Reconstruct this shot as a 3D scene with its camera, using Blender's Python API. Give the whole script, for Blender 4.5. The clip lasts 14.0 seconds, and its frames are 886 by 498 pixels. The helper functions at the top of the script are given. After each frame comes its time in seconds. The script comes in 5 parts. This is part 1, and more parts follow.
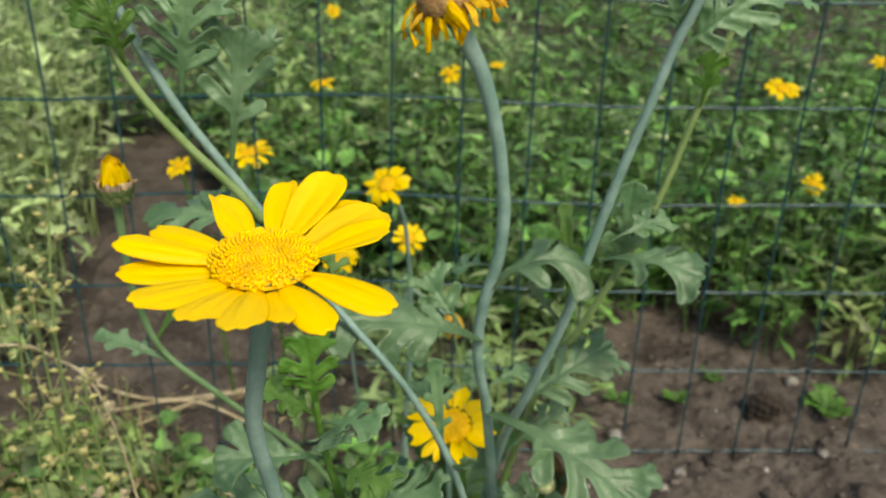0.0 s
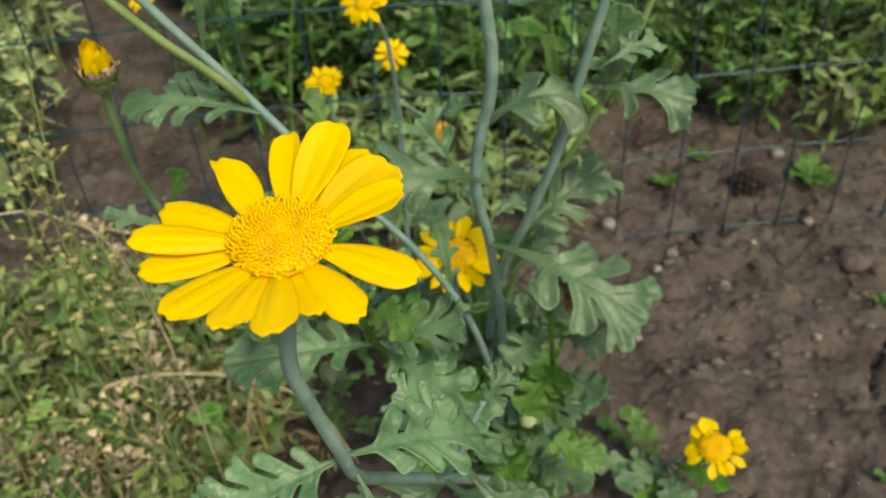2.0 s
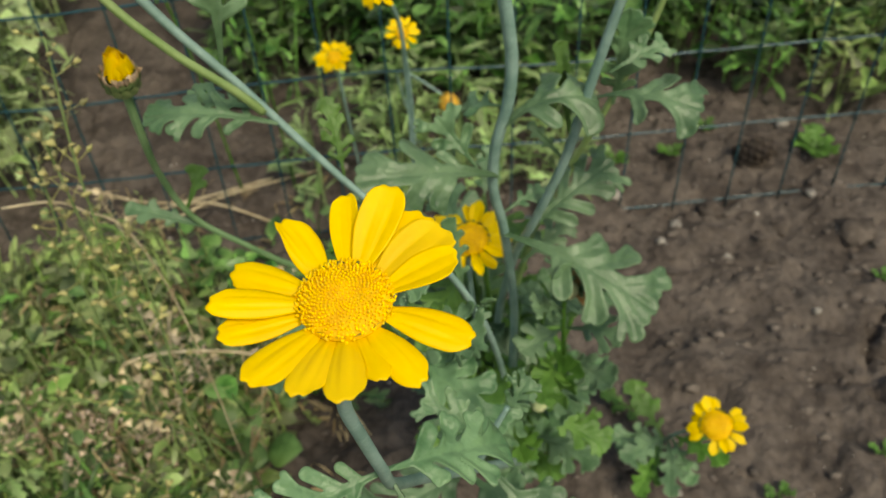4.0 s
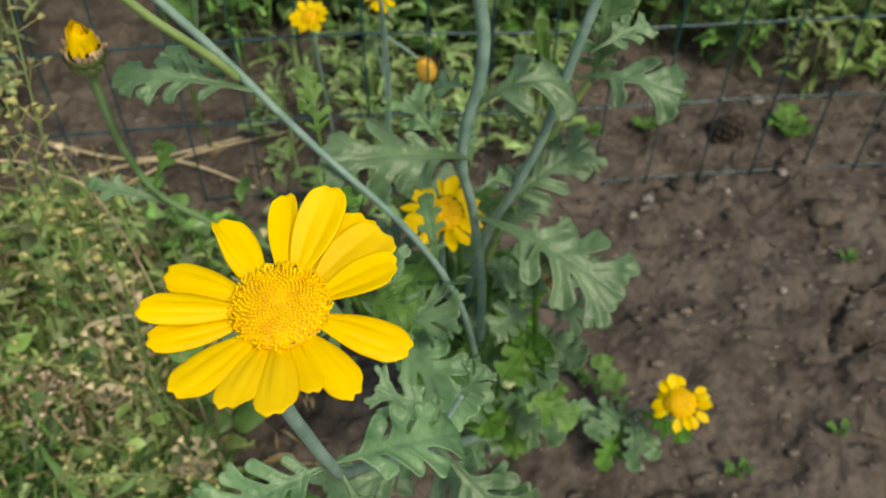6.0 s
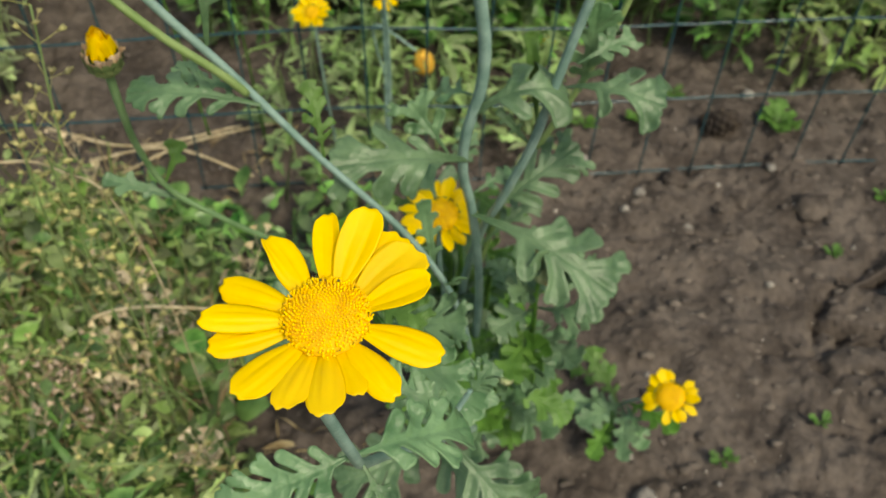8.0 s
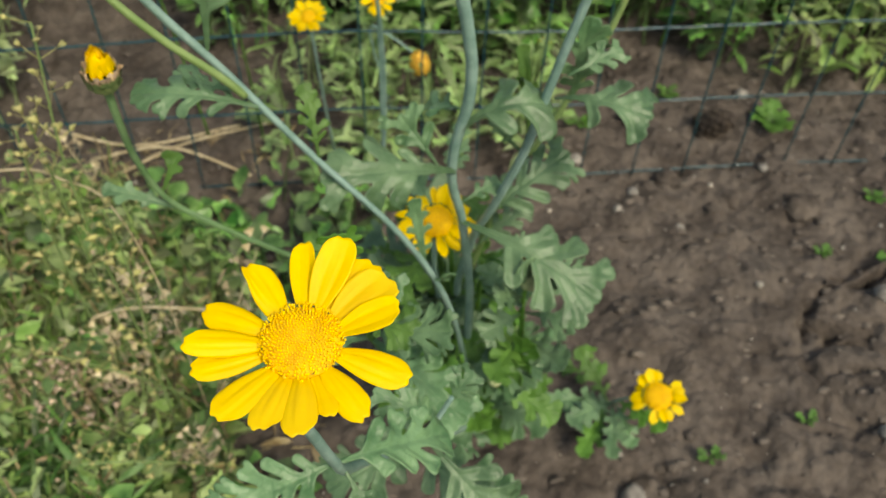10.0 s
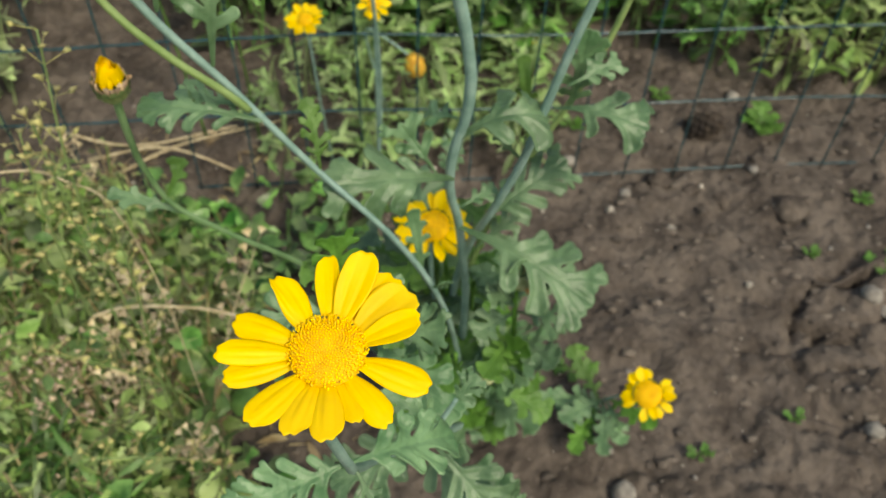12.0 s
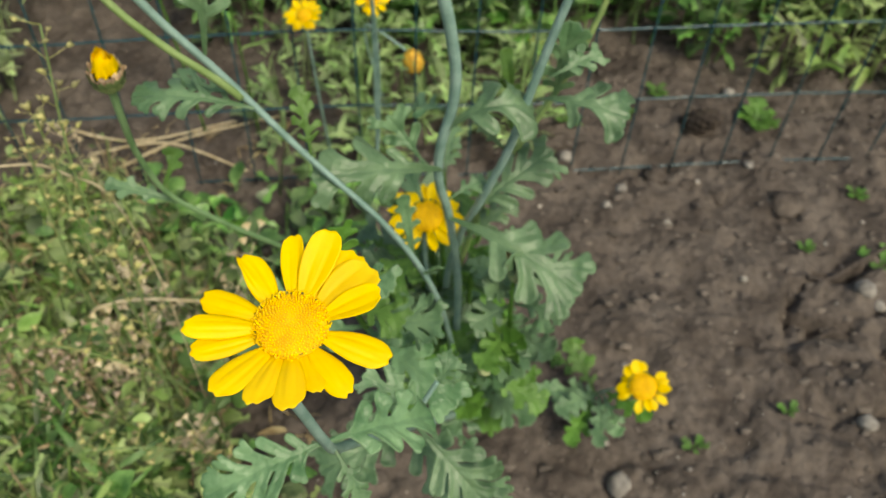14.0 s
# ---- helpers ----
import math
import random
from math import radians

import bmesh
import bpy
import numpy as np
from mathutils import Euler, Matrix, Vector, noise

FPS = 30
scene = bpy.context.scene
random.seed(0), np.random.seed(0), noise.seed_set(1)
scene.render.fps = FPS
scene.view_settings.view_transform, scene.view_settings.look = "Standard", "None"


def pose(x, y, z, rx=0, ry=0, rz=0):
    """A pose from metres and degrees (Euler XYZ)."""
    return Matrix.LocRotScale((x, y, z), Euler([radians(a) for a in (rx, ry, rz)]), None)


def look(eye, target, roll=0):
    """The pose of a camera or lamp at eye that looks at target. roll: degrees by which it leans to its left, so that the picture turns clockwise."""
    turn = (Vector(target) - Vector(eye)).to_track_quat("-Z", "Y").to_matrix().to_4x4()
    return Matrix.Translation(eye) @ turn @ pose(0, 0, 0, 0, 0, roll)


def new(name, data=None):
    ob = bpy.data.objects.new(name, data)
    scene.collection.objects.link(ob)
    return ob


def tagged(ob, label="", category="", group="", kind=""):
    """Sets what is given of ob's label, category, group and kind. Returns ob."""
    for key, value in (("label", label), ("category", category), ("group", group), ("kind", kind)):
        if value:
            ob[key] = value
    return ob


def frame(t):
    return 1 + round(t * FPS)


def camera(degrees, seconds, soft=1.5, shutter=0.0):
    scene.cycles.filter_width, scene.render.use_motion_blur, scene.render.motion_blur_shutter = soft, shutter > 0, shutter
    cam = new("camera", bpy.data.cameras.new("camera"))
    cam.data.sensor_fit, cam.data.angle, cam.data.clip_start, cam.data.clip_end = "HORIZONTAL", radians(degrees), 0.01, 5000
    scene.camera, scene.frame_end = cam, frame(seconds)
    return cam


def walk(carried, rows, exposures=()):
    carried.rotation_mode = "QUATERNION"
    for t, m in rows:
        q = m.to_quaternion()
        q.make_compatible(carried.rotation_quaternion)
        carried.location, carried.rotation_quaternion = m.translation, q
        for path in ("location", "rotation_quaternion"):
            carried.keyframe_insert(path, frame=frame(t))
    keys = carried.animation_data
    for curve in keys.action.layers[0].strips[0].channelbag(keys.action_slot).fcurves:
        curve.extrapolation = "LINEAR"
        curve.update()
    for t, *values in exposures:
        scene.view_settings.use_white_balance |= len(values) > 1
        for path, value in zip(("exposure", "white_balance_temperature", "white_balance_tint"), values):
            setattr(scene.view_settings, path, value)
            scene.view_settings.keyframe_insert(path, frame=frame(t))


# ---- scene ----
import collections

cam = camera(56.0, 14.0)
cam.data.dof.use_dof = True
cam.data.dof.focus_distance = 0.21
cam.data.dof.aperture_fstop = 24


def view(x, y, z, down, yaw, roll):
    """A pose that looks along +y, turned right by yaw, tilted down, rolled."""
    turn = Matrix.Rotation(radians(-yaw), 4, "Z") @ Matrix.Rotation(radians(90 - down), 4, "X") @ Matrix.Rotation(radians(roll), 4, "Z")
    return Matrix.Translation((x, y, z)) @ turn


PATH = [
    (0, -0.3568, 0.2181, 0.6165, 24.89, 0.86, 1.46),
    (0.5, -0.3617, 0.2192, 0.6167, 26.74, 1.62, 1.37),
    (1, -0.3624, 0.2191, 0.6296, 29.76, 1.92, 0.24),
    (1.5, -0.3646, 0.2300, 0.6314, 35.68, 2.94, -1.95),
    (2, -0.3661, 0.2237, 0.6362, 39.11, 1.89, -3.76),
    (4.5, -0.3761, 0.2371, 0.6677, 43.24, 1.89, -3.39),
    (5, -0.3749, 0.2410, 0.6649, 44.11, 2.34, -2.58),
    (5.5, -0.3753, 0.2436, 0.6655, 45.01, 3.53, -1.24),
    (6, -0.3777, 0.2445, 0.6670, 45.53, 4.76, 0.30),
    (6.5, -0.3825, 0.2512, 0.6722, 46.23, 5.73, 1.42),
    (7, -0.3834, 0.2500, 0.6801, 46.68, 5.80, 1.60),
    (7.5, -0.3890, 0.2467, 0.6874, 46.90, 6.09, 1.89),
    (10, -0.3814, 0.2414, 0.7093, 47.79, 5.96, 1.92),
    (10.5, -0.3829, 0.2405, 0.7176, 47.72, 6.58, 2.55),
    (11, -0.3793, 0.2389, 0.7172, 47.57, 6.51, 2.50),
    (11.5, -0.3811, 0.2374, 0.7193, 47.89, 6.51, 2.44),
    (12, -0.3820, 0.2336, 0.7198, 47.85, 6.50, 2.45),
    (12.5, -0.3813, 0.2279, 0.7224, 47.84, 6.36, 2.34),
    (13, -0.3828, 0.2250, 0.7248, 47.97, 6.52, 2.39),
    (13.5, -0.3807, 0.2237, 0.7246, 47.98, 6.47, 2.35),
    (14, -0.3818, 0.2266, 0.7238, 48.07, 6.66, 2.61),
]
EXPOSURES = [(t, stops, kelvin, 4) for t, stops, kelvin in (
    (0.0, 0.0, 7320), (1.0, 0.0, 7420), (2.0, -0.12, 7720), (3.9, -0.12, 7620), (4.2, -0.5, 7720), (4.3, -0.6, 7820), (4.4, -0.3, 7620), (4.5, -0.1, 7520), (4.6, -0.14, 7620), (4.7, -0.74, 8400),
    (4.9, -0.88, 8600), (5.3, -0.88, 8600), (5.5, -0.8, 8500), (5.8, -0.37, 7720), (6.0, -0.19, 7520), (6.5, -0.19, 7520), (7.0, -0.15, 7570), (10.0, 0.01, 7520), (14.0, 0.04, 7470))]
walk(cam, [(t, view(*row)) for t, *row in PATH], EXPOSURES)

# ---- light: a bright hazy sky with a veiled sun ----
SUN_UP, SUN_ROUND = 52, 150          # degrees above the ground, degrees clockwise from +y
world = bpy.data.worlds.new("sky")
scene.world = world
world.use_nodes = True
_n = world.node_tree.nodes
sky = _n.new("ShaderNodeTexSky")
sky.sky_type, sky.sun_disc = "NISHITA", False
sky.sun_elevation, sky.sun_rotation = radians(SUN_UP), radians(SUN_ROUND)
sky.air_density, sky.dust_density = 1.2, 3.0
_n["Background"].inputs["Strength"].default_value = 0.16
world.node_tree.links.new(sky.outputs[0], _n["Background"].inputs["Color"])
_toward = Vector((math.sin(radians(SUN_ROUND)) * math.cos(radians(SUN_UP)), math.cos(radians(SUN_ROUND)) * math.cos(radians(SUN_UP)), math.sin(radians(SUN_UP))))
sun = new("sun", bpy.data.lights.new("sun", "SUN"))
sun.data.energy, sun.data.angle, sun.data.color = 2.6, radians(14), (1.0, 0.95, 0.86)
sun.matrix_world = look(_toward * 10, (0, 0, 0))


# ---- materials ----
def material(name, low, high, rough=0.6, scale=60.0, bump=0.0, bump_scale=300.0, translucent=0.0, vary=0.0, island=0.0, fine=0.25, metal=0.0, sheen=0.0, spec=0.5, relief_depth=0.002):
    """A surface between two colours by noise at two scales, with relief, and with some light passing through thin leaves."""
    m = bpy.data.materials.new(name)
    m.use_nodes = True
    nodes, links = m.node_tree.nodes, m.node_tree.links
    bsdf = nodes["Principled BSDF"]
    where = nodes.new("ShaderNodeNewGeometry")
    big, small = nodes.new("ShaderNodeTexNoise"), nodes.new("ShaderNodeTexNoise")
    big.inputs["Scale"].default_value, big.inputs["Detail"].default_value = scale, 4
    small.inputs["Scale"].default_value, small.inputs["Detail"].default_value = scale * 7, 3
    texture = nodes.new("ShaderNodeTexCoord")
    for one in (big, small):
        links.new(texture.outputs["Object"], one.inputs["Vector"])
    blend = nodes.new("ShaderNodeMath")
    blend.operation = "MULTIPLY_ADD"
    links.new(small.outputs["Fac"], blend.inputs[0])
    blend.inputs[1].default_value = fine
    links.new(big.outputs["Fac"], blend.inputs[2])
    ramp = nodes.new("ShaderNodeMapRange")
    ramp.inputs["From Min"].default_value, ramp.inputs["From Max"].default_value = 0.35 + fine * 0.5, 0.65 + fine * 0.5
    links.new(blend.outputs[0], ramp.inputs["Value"])
    mix = nodes.new("ShaderNodeMix")
    mix.data_type = "RGBA"
    mix.inputs["A"].default_value, mix.inputs["B"].default_value = (*low, 1), (*high, 1)
    links.new(ramp.outputs["Result"], mix.inputs["Factor"])
    colour = mix.outputs["Result"]
    if vary or island:
        hue = nodes.new("ShaderNodeHueSaturation")
        random_one = nodes.new("ShaderNodeObjectInfo").outputs["Random"] if vary else where.outputs["Random Per Island"]
        amount = vary or island
        for name_in, centre, span in (("Value", 1.0, amount), ("Hue", 0.5, amount * 0.022), ("Saturation", 1.0, amount * 0.25)):
            spread = nodes.new("ShaderNodeMapRange")
            spread.inputs["To Min"].default_value, spread.inputs["To Max"].default_value = centre - span, centre + span
            links.new(random_one, spread.inputs["Value"])
            links.new(spread.outputs["Result"], hue.inputs[name_in])
        links.new(colour, hue.inputs["Color"])
        colour = hue.outputs["Color"]
    links.new(colour, bsdf.inputs["Base Color"])
    bsdf.inputs["Roughness"].default_value, bsdf.inputs["Metallic"].default_value = rough, metal
    bsdf.inputs["Specular IOR Level"].default_value = spec
    bsdf.inputs["Sheen Weight"].default_value = sheen
    if bump:
        relief, grain = nodes.new("ShaderNodeBump"), nodes.new("ShaderNodeTexNoise")
        grain.inputs["Scale"].default_value, grain.inputs["Detail"].default_value = bump_scale, 5
        links.new(texture.outputs["Object"], grain.inputs["Vector"])
        relief.inputs["Strength"].default_value, relief.inputs["Distance"].default_value = bump, relief_depth
        links.new(grain.outputs["Fac"], relief.inputs["Height"])
        links.new(relief.outputs["Normal"], bsdf.inputs["Normal"])
    if translucent:
        thin, both = nodes.new("ShaderNodeBsdfTranslucent"), nodes.new("ShaderNodeMixShader")
        links.new(colour, thin.inputs["Color"])
        both.inputs[0].default_value = translucent
        links.new(bsdf.outputs[0], both.inputs[1])
        links.new(thin.outputs[0], both.inputs[2])
        links.new(both.outputs[0], nodes["Material Output"].inputs["Surface"])
    return m


SOIL = material("soil", (0.058, 0.047, 0.040), (0.128, 0.106, 0.090), 0.95, 16, 1.0, 130, fine=0.5, spec=0.2, relief_depth=0.005)
CRUMB = material("soil_crumb", (0.075, 0.063, 0.054), (0.155, 0.131, 0.113), 0.95, 40, 0.6, 400, island=0.2, spec=0.2)
STONE = material("stone", (0.17, 0.155, 0.135), (0.34, 0.315, 0.28), 0.8, 80, 0.4, 500, vary=0.3)
# dark green plastic; the sky's blue reflection is mixed into the base colour
WIRE = material("green_plastic_wire", (0.008, 0.042, 0.052), (0.016, 0.07, 0.09), 0.26, 60, 0.1, 800, spec=0.6)
PETAL = material("yellow_petal", (0.90, 0.60, 0.0), (0.95, 0.68, 0.0), 0.55, 60, 0.07, 900, 0.25, vary=0.04, spec=0.25)
PETAL_OLD = material("fading_petal", (0.66, 0.36, 0.005), (0.88, 0.56, 0.005), 0.7, 200, 0.4, 700, 0.2, vary=0.15, spec=0.2)
FLORET = material("yellow_floret", (0.86, 0.52, 0.0), (0.96, 0.66, 0.0), 0.6, 300, 0.2, 1200, island=0.08, spec=0.25)
FLORET_BASE = material("floret_gap", (0.74, 0.40, 0.001), (0.88, 0.54, 0.001), 0.8, 400)
LEAF = material("glaucous_leaf", (0.062, 0.146, 0.060), (0.170, 0.296, 0.148), 0.36, 45, 0.4, 350, 0.25, vary=0.16, sheen=0.04)
LEAF_GREEN = material("fresh_leaf", (0.06, 0.16, 0.02), (0.13, 0.28, 0.05), 0.5, 60, 0.35, 350, 0.3, vary=0.18)
STEM = material("glaucous_stem", (0.145, 0.255, 0.215), (0.245, 0.370, 0.325), 0.45, 70, 0.2, 500, vary=0.08)
STEM_GREEN = material("green_stem", (0.085, 0.175, 0.065), (0.15, 0.255, 0.115), 0.5, 70, 0.2, 500)
STEM_LIGHT = material("yellow_green_stem", (0.15, 0.24, 0.07), (0.23, 0.32, 0.12), 0.5, 70, 0.2, 500)
CALYX = material("calyx", (0.07, 0.13, 0.035), (0.20, 0.24, 0.09), 0.7, 250, 0.4, 600)
BRACT = material("pale_bract", (0.34, 0.22, 0.13), (0.58, 0.43, 0.28), 0.8, 250, 0.4, 700, vary=0.25)
GRIT = material("pale_grit", (0.18, 0.16, 0.14), (0.42, 0.39, 0.35), 0.85, 90, 0.3, 500, island=0.4)
BUDDING = material("small_bud", (0.22, 0.3, 0.12), (0.5, 0.52, 0.3), 0.6, 120, 0.2, 500, island=0.3)
FADED = material("faded_head", (0.36, 0.17, 0.02), (0.66, 0.4, 0.06), 0.75, 220, 0.4, 700, vary=0.15)
CAPSULE = material("seed_capsule", (0.24, 0.27, 0.07), (0.5, 0.46, 0.2), 0.7, 120, 0.2, 500, 0.2, vary=0.25)
WITHER = material("withered", (0.2, 0.1, 0.03), (0.42, 0.26, 0.1), 0.85, 250, 0.5, 700)
WEED = material("weed_leaf", (0.040, 0.100, 0.024), (0.220, 0.365, 0.120), 0.36, 30, 0.2, 300, 0.22, island=0.7)
BROAD = material("broad_weed_leaf", (0.085, 0.185, 0.045), (0.19, 0.33, 0.10), 0.42, 60, 0.35, 350, 0.28, vary=0.2)
WEED_GREY = material("grey_weed_leaf", (0.14, 0.235, 0.07), (0.33, 0.45, 0.19), 0.55, 30, 0.2, 300, 0.25, island=0.4)
COVER = material("ground_cover_leaf", (0.12, 0.20, 0.05), (0.37, 0.45, 0.19), 0.45, 14, 0.2, 300, 0.3, island=0.6)
GRASS = material("dark_grass", (0.04, 0.10, 0.022), (0.11, 0.21, 0.055), 0.45, 40, 0.2, 300, 0.25, island=0.35)
PALE = material("pale_weed_leaf", (0.21, 0.30, 0.10), (0.50, 0.60, 0.31), 0.5, 30, 0.2, 300, 0.25, island=0.45)
DEAD = material("dead_leaf", (0.2, 0.14, 0.07), (0.42, 0.34, 0.2), 0.8, 60, 0.3, 400, 0.15, island=0.45)
DRY = material("dry_stalk", (0.4, 0.32, 0.19), (0.62, 0.53, 0.36), 0.8, 60, 0.3, 500, island=0.3)
TAN = material("tan_seed_capsule", (0.34, 0.24, 0.15), (0.62, 0.48, 0.36), 0.75, 120, 0.2, 500, 0.15, vary=0.3)
CONE = material("pine_cone", (0.030, 0.022, 0.017), (0.105, 0.080, 0.062), 0.8, 150, 0.4, 500, vary=0.35)


# ---- mesh helpers ----
def mesh_of(name, verts, faces, mat, smooth=True):
    me = bpy.data.meshes.new(name)
    if isinstance(faces, np.ndarray):          # a large mesh whose faces all have the same number of corners
        n, k = faces.shape
        me.vertices.add(len(verts))
        me.vertices.foreach_set("co", np.asarray(verts, np.float32).ravel())
        me.loops.add(n * k)
        me.loops.foreach_set("vertex_index", faces.astype(np.int32).ravel())
        me.polygons.add(n)
        me.polygons.foreach_set("loop_start", np.arange(0, n * k, k, dtype=np.int32))
        me.update(calc_edges=True)
    else:
        me.from_pydata(np.asarray(verts, float).tolist(), [], [tuple(int(i) for i in f) for f in faces])
    me.materials.append(mat)
    if smooth:
        me.polygons.foreach_set("use_smooth", np.ones(len(me.polygons), bool))
    me.update()
    return me


def part(name, me, parent, m=None, label=""):
    ob = new(name, me)
    ob.parent = parent
    if m is not None:
        ob.matrix_basis = m
    return tagged(ob, label)


def thing(name, at, label, category, group="", kind=""):
    ob = new(name)
    ob.empty_display_size = 0.02
    ob.matrix_basis = Matrix.Translation(at)
    return tagged(ob, label, category, group, kind)


def smooth_path(points, steps=8):
    """A rounded line through the points."""
    p = np.asarray(points, float)
    p = np.vstack([2 * p[0] - p[1], p, 2 * p[-1] - p[-2]])
    out = []
    for i in range(1, len(p) - 2):
        for u in np.linspace(0, 1, steps, endpoint=False):
            a, b, c, d = p[i - 1], p[i], p[i + 1], p[i + 2]
            out.append(0.5 * (2 * b + (c - a) * u + (2 * a - 5 * b + 4 * c - d) * u * u + (3 * b - a - 3 * c + d) * u ** 3))
    out.append(p[-2])
    return np.array(out)


def tube(path, radius, sides=10, ribs=0.0, cap=True):
    """Verts and faces of a round rod along a path; radius is one number, or one from start to end."""
    path = np.asarray(path, float)
    n = len(path)
    r = np.interp(np.linspace(0, 1, n), np.linspace(0, 1, len(np.atleast_1d(radius))), np.atleast_1d(radius))
    along = np.gradient(path, axis=0)
    along /= np.linalg.norm(along, axis=1)[:, None] + 1e-12
    side = np.cross(along[0], (0.31, 0.9, 0.2))
    verts = []
    turn = np.linspace(0, 2 * np.pi, sides, endpoint=False)
    for i in range(n):
        side = side - along[i] * (side @ along[i])
        side /= np.linalg.norm(side)
        other = np.cross(along[i], side)
        rr = r[i] * (1 + ribs * np.cos(turn * (sides // 2)))
        verts.append(path[i] + (np.cos(turn) * rr)[:, None] * side + (np.sin(turn) * rr)[:, None] * other)
    verts = np.vstack(verts)
    faces = []
    for i in range(n - 1):
        for j in range(sides):
            k = (j + 1) % sides
            faces.append((i * sides + j, i * sides + k, (i + 1) * sides + k, (i + 1) * sides + j))
    if cap:
        faces.append(tuple(range(sides))[::-1])
        faces.append(tuple((n - 1) * sides + j for j in range(sides)))
    return verts, faces


def arched(v, length, bend):
    """A flat shape along +x, wound downwards round an arc."""
    if abs(bend) < 1e-4:
        return v
    ang, rad = bend * v[:, 0] / length, length / bend
    return np.stack([(rad + v[:, 2]) * np.sin(ang), v[:, 1], (rad + v[:, 2]) * np.cos(ang) - rad], 1)


def simple_leaf(length, width, bend=0.5, fold=0.2, seed=0, rows=6, widest=0.45):
    """A plain pointed or oval leaf along +x with its face to +z."""
    rng = np.random.RandomState(seed)
    s = np.linspace(0, 1, rows)
    half = 0.5 * width * np.where(s < widest, np.abs(np.sin(s / widest * np.pi / 2)) ** 0.8, np.abs(np.cos((s - widest) / (1 - widest) * np.pi / 2)) ** 0.7)
    half = np.maximum(half, 0.02 * width)
    v = np.array([(u * length, a * h, fold * h * abs(a) + 0.04 * length * math.sin(u * 7 + seed) * abs(a)) for u, h in zip(s, half) for a in (-1, 0, 1)])
    f = [(i * 3 + j, i * 3 + j + 1, i * 3 + j + 4, i * 3 + j + 3) for i in range(rows - 1) for j in range(2)]
    return arched(v, length, bend), f


def cut_leaf(length, width, lobes, depth=0.55, bend=0.0, fold=0.15, seed=0, curl=0.0, fine=12, columns=4, teeth=0.07):
    """A leaf along +x with its face to +z: a winged stalk that widens into a blade, cut by narrow slits into broad blunt lobes that point forwards."""
    rng = np.random.RandomState(seed)
    v, f = [], []
    s = np.unique(np.concatenate([np.linspace(0, 0.16, max(3, fine // 3)), np.linspace(0.16, 1, lobes * fine + 1)]))
    rise = np.clip((s - 0.08) / 0.5, 0, 1)
    env = (0.10 + 0.90 * rise * rise * (3 - 2 * rise)) * np.where(s > 0.72, np.sqrt(np.clip(1 - ((s - 0.72) / 0.30) ** 2, 0, 1)), 1.0)
    for side in (-1, 1):
        shift = rng.uniform(-0.12, 0.12)
        run = lobes * np.clip((s - 0.16) / 0.84, 0, 1) ** 0.9 + shift * (s > 0.16) * (s < 0.95)
        size = np.interp(run, np.arange(lobes + 2), rng.uniform(0.8, 1.2, lobes + 2))
        part_way = run - np.floor(run)
        wave = np.abs(np.sin(np.pi * run)) ** 0.55 * (1 + teeth * np.cos(np.pi * run * 6)) * (s > 0.12)
        half = 0.5 * width * env
        web, out = half * (1 - depth), half * depth * 1.25 * size * wave
        ang = np.radians(64 - 30 * s)
        out = np.maximum(out + wave * (0.5 - part_way) * 0.84 * length / lobes * np.cos(ang) * (s < 0.93) * np.clip(out / (0.2 * width), 0, 1), 0)
        tilt = np.interp(run, np.arange(lobes + 2), rng.uniform(-0.15, 0.15, lobes + 2)) * wave
        base, phase = len(v), rng.uniform(0, 6)
        for k, u in enumerate(s):
            ex, ey = u * length + out[k] * math.cos(ang[k]) + web[k] * 0.3, web[k] + out[k] * math.sin(ang[k])
            for c in range(columns):
                q = c / (columns - 1)
                h = ey * q
                z = fold * h + tilt[k] * out[k] * q * q - curl * h * h / width * 3 + 0.035 * width * math.sin(u * 11 + phase) * q - (0.0 if c else 0.006 * length)
                v.append((u * length * (1 - q) + ex * q, side * h, z))
        for i in range(len(s) - 1):
            for c in range(columns - 1):
                p = base + i * columns + c
                quad = (p, p + 1, p + columns + 1, p + columns)
                f.append(quad if side < 0 else quad[::-1])
    return arched(np.array(v), length, bend), f


